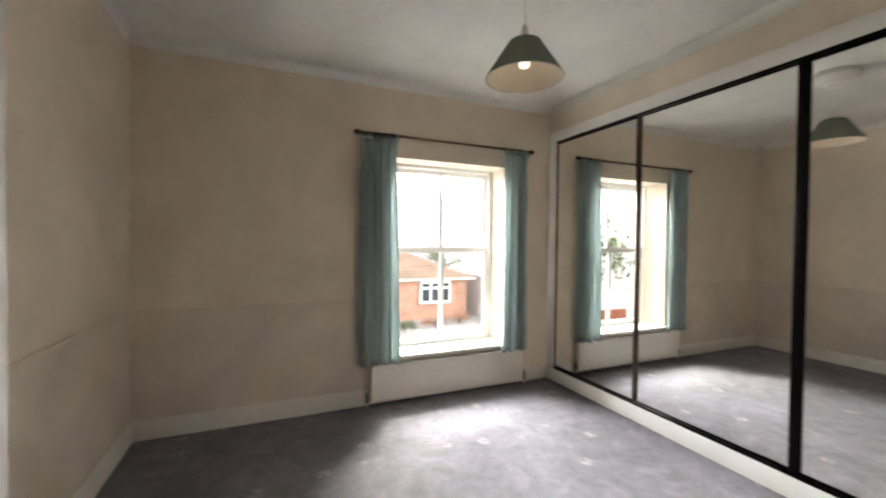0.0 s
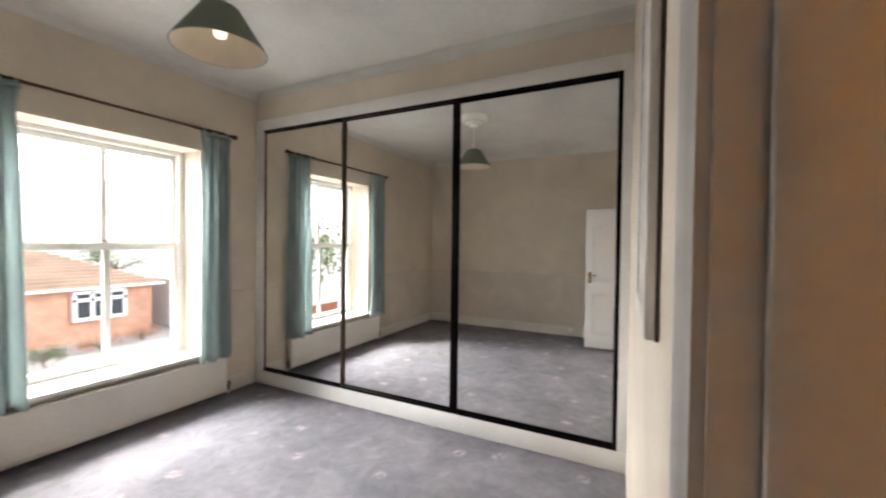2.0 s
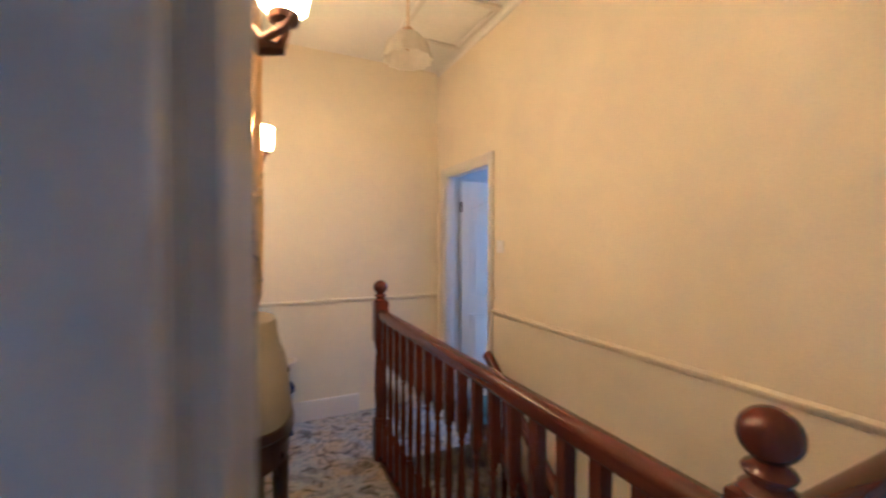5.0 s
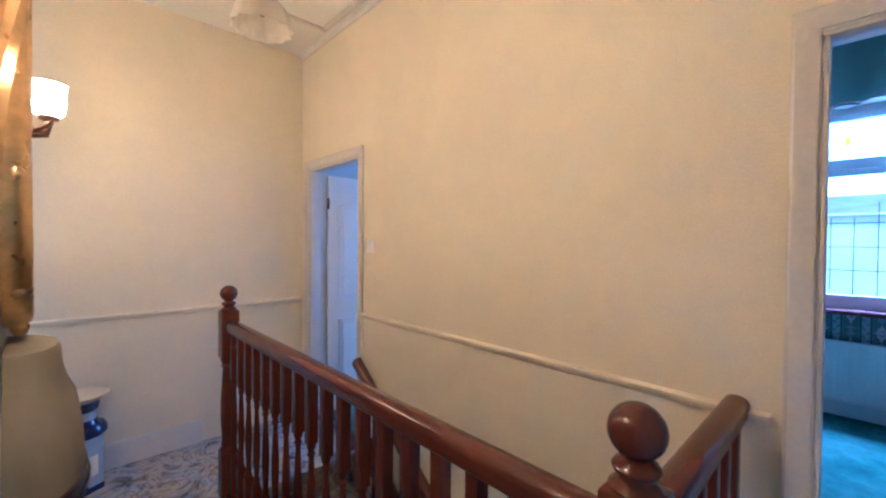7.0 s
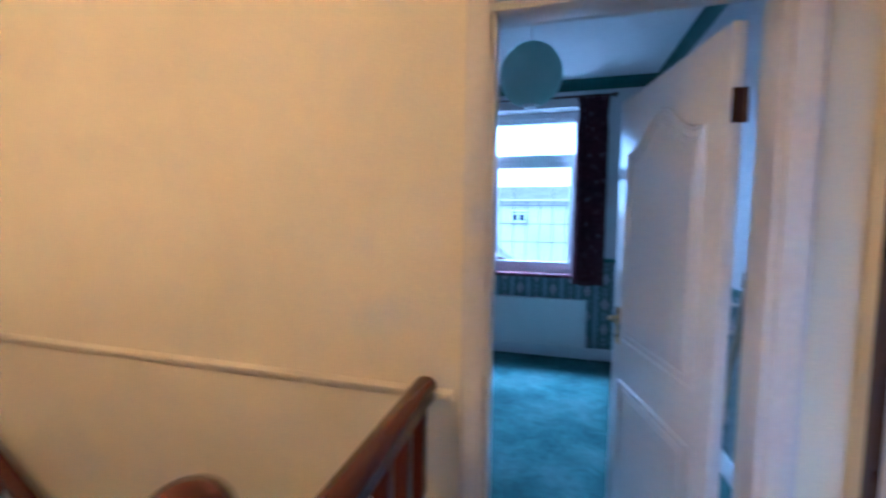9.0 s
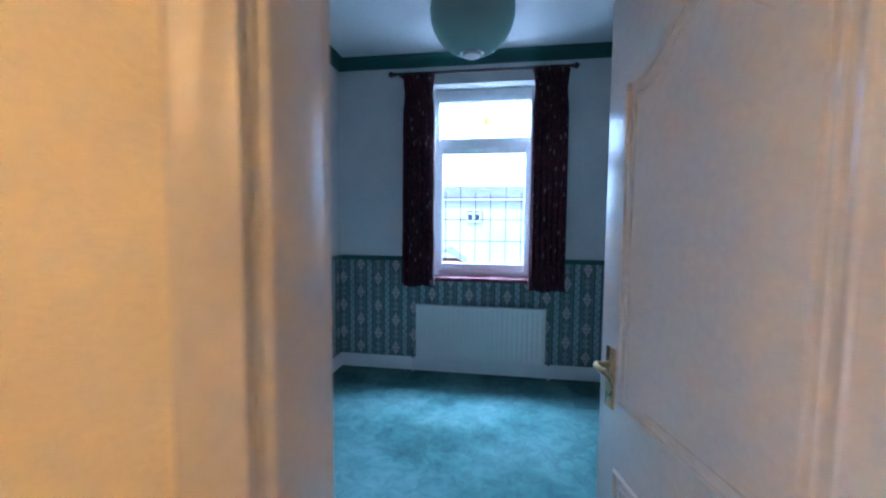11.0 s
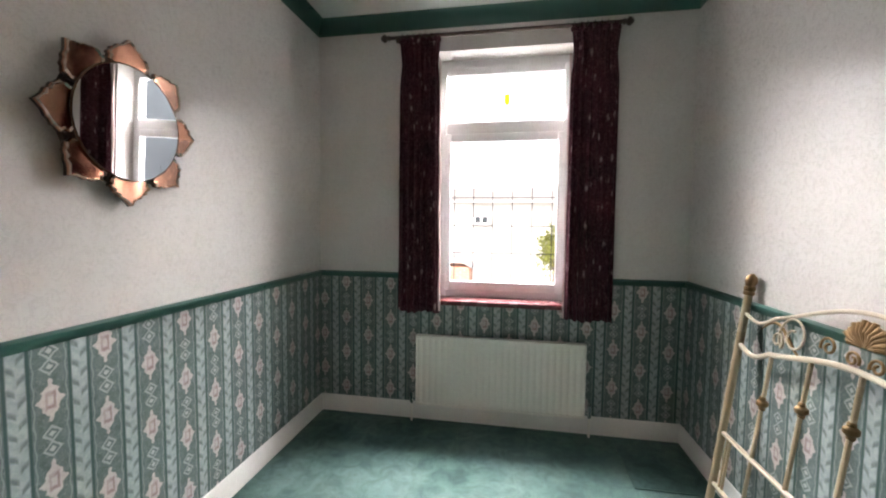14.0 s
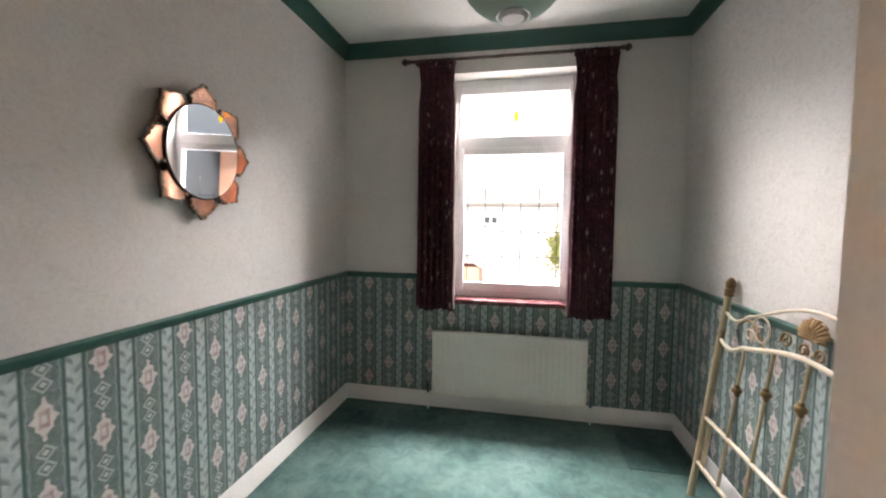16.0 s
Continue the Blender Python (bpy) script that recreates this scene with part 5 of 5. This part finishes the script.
ys = [-HW + 2 * HW * k / 48 for k in range(49)]
part("top_bar", tube(bmesh.new(), [hb(y, rise(y, 1.05, 0.13)) for y in ys], 0.0078, 10), IVORY, bed)
part("curved_bar", tube(bmesh.new(), [hb(y, rise(y, 0.90, 0.092)) for y in ys], 0.011, 10), IVORY, bed)
part("low_bar", tube(bmesh.new(), [hb(-HW, 0.455), hb(0, 0.455), hb(HW, 0.455)], 0.011, 10), IVORY, bed)
part("low_bar", tube(bmesh.new(), [hb(-HW, 0.20), hb(0, 0.20), hb(HW, 0.20)], 0.011, 10), IVORY, bed)
for y, knop in ((-0.42, 0.705), (-0.21, 0.775), (0.0, 0.806), (0.21, 0.775), (0.42, 0.705)):
    top = rise(y, 0.90, 0.092)
    part("spindle", tube(bmesh.new(), [hb(y, 0.20), hb(y, 0.5), hb(y, top)], 0.0085, 8), CHAMPAGNE, bed, "dull champagne spindle")
    bm = bmesh.new()
    lathe(bm, [(0.009, -0.03), (0.013, -0.022), (0.012, -0.016), (0.021, -0.008), (0.022, 0.0), (0.021, 0.008), (0.012, 0.016), (0.013, 0.022), (0.009, 0.03)], hb(y, knop), 14)
    part("knop", bm, ANTIQUE, bed, "brass knop")


def scroll(cy, cz, r, turns, start, s):
    pts = []
    for k in range(30):
        a = start + s * turns * 2 * math.pi * k / 29
        q = r * (1 - 0.75 * k / 29)
        pts.append(hb(cy + q * math.cos(a), cz + q * math.sin(a), 0.004))
    return tube(bmesh.new(), pts, 0.0048, 8)


for s in (-1, 1):
    part("scroll", scroll(s * 0.315, 1.022, 0.084, 1.4, math.pi / 2 - s * 2.4, s), IVORY, bed)
    part("scroll", scroll(s * 0.40, 0.985, 0.036, 1.2, math.pi / 2 + s * 2.2, -s), IVORY, bed)
    part("scroll", scroll(s * 0.145, 1.035, 0.036, 1.3, math.pi / 2 - s * 2.0, s), ANTIQUE, bed)
    part("scroll", scroll(s * 0.045, 1.025, 0.028, 1.3, math.pi / 2 + s * 2.0, -s), ANTIQUE, bed)
    pts = [hb(s * (0.52 - 0.30 * k / 16), 1.0 + 0.05 * math.sin(k / 16 * 5.2)) for k in range(17)]
    part("leaf_spray", tube(bmesh.new(), pts, [0.003 + 0.004 * math.sin(math.pi * k / 16) for k in range(17)], 8), ANTIQUE, bed)
for k in range(13):
    bm = bmesh.new()
    a = math.pi * (0.04 + 0.92 * k / 12)
    tip = 0.080 + 0.005 * (k % 2) - (0.012 if k % 12 == 0 else 0)
    tube(bm, [hb(0.012 * math.cos(a), 1.075, 0.012), hb(0.05 * math.cos(a), 1.075 + 0.05 * math.sin(a), 0.022), hb(tip * math.cos(a), 1.075 + tip * math.sin(a), 0.010)], [0.004, 0.007, 0.0092], 8)
    part("shell_lobe", bm, ANTIQUE, bed, "brass lobe of the scallop shell")

# ---- outside ----
solid("ground", B(-400, 400, -400, 400, LOW - 0.4, LOW), CONCRETE, "pale concrete and yards around the house", "ground")


def far_house(name, label, x0, x1, y0, y1, eave, ridge, wall_m, windows, front, roof_m=None):
    """A small house: walls, hipped roof in courses, framed windows."""
    h = thing(name, label, "house", ((x0 + x1) / 2, (y0 + y1) / 2, LOW))
    w, d, e, r = (x1 - x0) / 2, (y1 - y0) / 2, eave - LOW, ridge - LOW
    part("wall", B(-w, w, -d, d, 0, e), wall_m, h)
    n = 14
    for k in range(n):
        t = k / n
        ww, dd = w + 0.35 - (d + 0.35) * t * 0.9, (d + 0.35) * (1 - t)
        z0 = e - 0.1 + (r - e) * t
        part("tile_course", B(-ww, ww, -dd, dd, z0, z0 + (r - e) / n + 0.03), roof_m or TILE, h)
    part("gutter", tube(bmesh.new(), [(-w - 0.4, front * (d + 0.4), e - 0.05), (w + 0.4, front * (d + 0.4), e - 0.05)], 0.06, 8), WHITE, h)
    for cx, cz, ww, hh, cols in windows:
        cx, cz = cx - (x0 + x1) / 2, cz - LOW
        y = front * d
        lo, hi = sorted((y - front * 0.05, y + front * 0.22))
        p = part("window", B(cx - ww / 2, cx + ww / 2, *sorted((y + front * 0.02, y + front * 0.16)), cz - hh / 2, cz + hh / 2), DARKGLASS, h)
        for k in range(cols + 1):
            x = cx - ww / 2 + ww * k / cols
            part("mullion", B(x - 0.07, x + 0.07, lo, hi, cz - hh / 2, cz + hh / 2), UPVC, p)
        for z in (cz - hh / 2, cz + hh * 0.22, cz + hh / 2):
            part("transom", B(cx - ww / 2 - 0.06, cx + ww / 2 + 0.06, lo, hi, z - 0.07, z + 0.07), UPVC, p)
    return h


far_house("brick_house", "low red brick house with clay tile roof and white bow window", -3.0, 11.2, 22.0, 30.0, -0.62, 1.15, BRICK, [(9.1, -1.42, 1.8, 1.15, 3), (3.5, -1.42, 1.8, 1.15, 3)], -1)
far_house("rendered_house", "pale rendered house with tiled roof behind the gardens", -7.0, 9.0, -38.0, -30.0, 3.2, 4.6, RENDER, [(2.9, 2.0, 1.0, 0.8, 2)], 1, GREYTILE)
far_house("white_house", "white rendered house beside the brick house", 12.2, 22.0, 20.0, 28.0, -0.5, 0.3, WHITE_RENDER, [(15.5, -1.6, 1.4, 1.0, 2)], -1, RENDER)


def tree(name, label, at, h, spread, seed, leaf=None):
    rnd = random.Random(seed)
    t = thing(name, label, "tree", at)
    bm = bmesh.new()
    tube(bm, [(0, 0, -0.1), (0.05, 0.03, h * 0.25), (-0.04, 0.06, h * 0.5), (0.05, 0.0, h * 0.75)], [h * 0.03, h * 0.024, h * 0.017, h * 0.008], 8)
    tips = []
    for k in range(12):
        a, z = rnd.uniform(0, 6.28), h * rnd.uniform(0.3, 0.65)
        e = Vector((spread * rnd.uniform(0.5, 0.9) * math.cos(a), spread * rnd.uniform(0.5, 0.9) * math.sin(a), z + h * rnd.uniform(0.1, 0.3)))
        tube(bm, [(0, 0, z), e * 0.5 + Vector((0, 0, z * 0.5 + 0.1)), e], [h * 0.010, h * 0.007, h * 0.003], 6)
        tips.append(e)
    part("trunk", bm, BARK, t)
    verts, faces = [], []
    for k in range(2600):
        c = rnd.choice(tips) + Vector((rnd.gauss(0, spread * 0.24), rnd.gauss(0, spread * 0.24), rnd.gauss(0, h * 0.09)))
        u = Vector((rnd.uniform(-1, 1), rnd.uniform(-1, 1), rnd.uniform(-1, 1))).normalized()
        v = u.orthogonal().normalized()
        s, i = rnd.uniform(0.06, 0.15) * h / 6, len(verts)
        verts += [c - u * s, c + v * s * 0.5, c + u * s, c - v * s * 0.5]
        faces.append((i, i + 1, i + 2, i + 3))
    me = bpy.data.meshes.new("mesh")
    me.from_pydata([tuple(v) for v in verts], [], faces)
    me.materials.append(leaf or LEAF)
    crown = new("crown", me)
    crown.parent = t


tree("garden_tree", "broad green garden tree beyond the yard", (-9.0, 17.0, LOW), 5.5, 2.4, 2)
tree("garden_tree", "green tree rising behind the brick house", (14.6, 33.0, LOW), 4.0, 1.9, 4)
tree("garden_shrub", "low green shrub at the edge of the yard", (6.3, 18.9, LOW - 0.3), 1.1, 0.55, 9)
tree("garden_shrub", "low rusty-leaved shrub before the brick house", (8.2, 19.6, LOW - 0.3), 1.0, 0.7, 12, RUST)
tree("garden_shrub", "low rusty-leaved shrub before the brick house", (10.0, 20.4, LOW - 0.3), 0.9, 0.6, 15, RUST)
tree("garden_tree", "yellow-green garden tree behind the house", (-1.2, -20.0, LOW), 4.9, 0.9, 6, HEDGE)
far_house("neighbouring_house", "blue-grey rendered house close beside the garden", -14.0, -5.0, -15.0, -8.5, 5.5, 7.5, SLATE_WALL, [(-8.0, 2.0, 1.0, 1.2, 2)], 1, GREYTILE)
far_house("brick_annexe", "pink-red brick annexe close beside the garden", -4.9, -2.3, -14.2, -11.6, 3.3, 4.2, BRICK, [(-3.6, 1.2, 0.8, 1.0, 2)], 1, GREYTILE)
fence = thing("garden_fence", "red-brown timber fence beside the yard", "fence", (-6.0, 13.0, LOW))
for k in range(24):
    part("board", B(-1.8 + 0.15 * k, -1.8 + 0.15 * k + 0.135, -0.012, 0.012, 0.05, 1.75), RED_DOOR, fence)
for z in (0.4, 1.4):
    part("rail", B(-1.85, 1.85, 0.012, 0.06, z, z + 0.08), RED_DOOR, fence)
shed = thing("outhouse", "narrow red brick outhouse with a pitched roof", "outhouse", (2.5, -14.0, LOW))
part("wall", B(-0.5, 0.5, -0.6, 0.6, 0, 3.2), BRICK, shed)
part("roof", extrude(bmesh.new(), [(-0.62, 3.15), (0, 3.5), (0.62, 3.15), (0, 3.6)], "y", -0.7, 0.7), GREYTILE, shed)
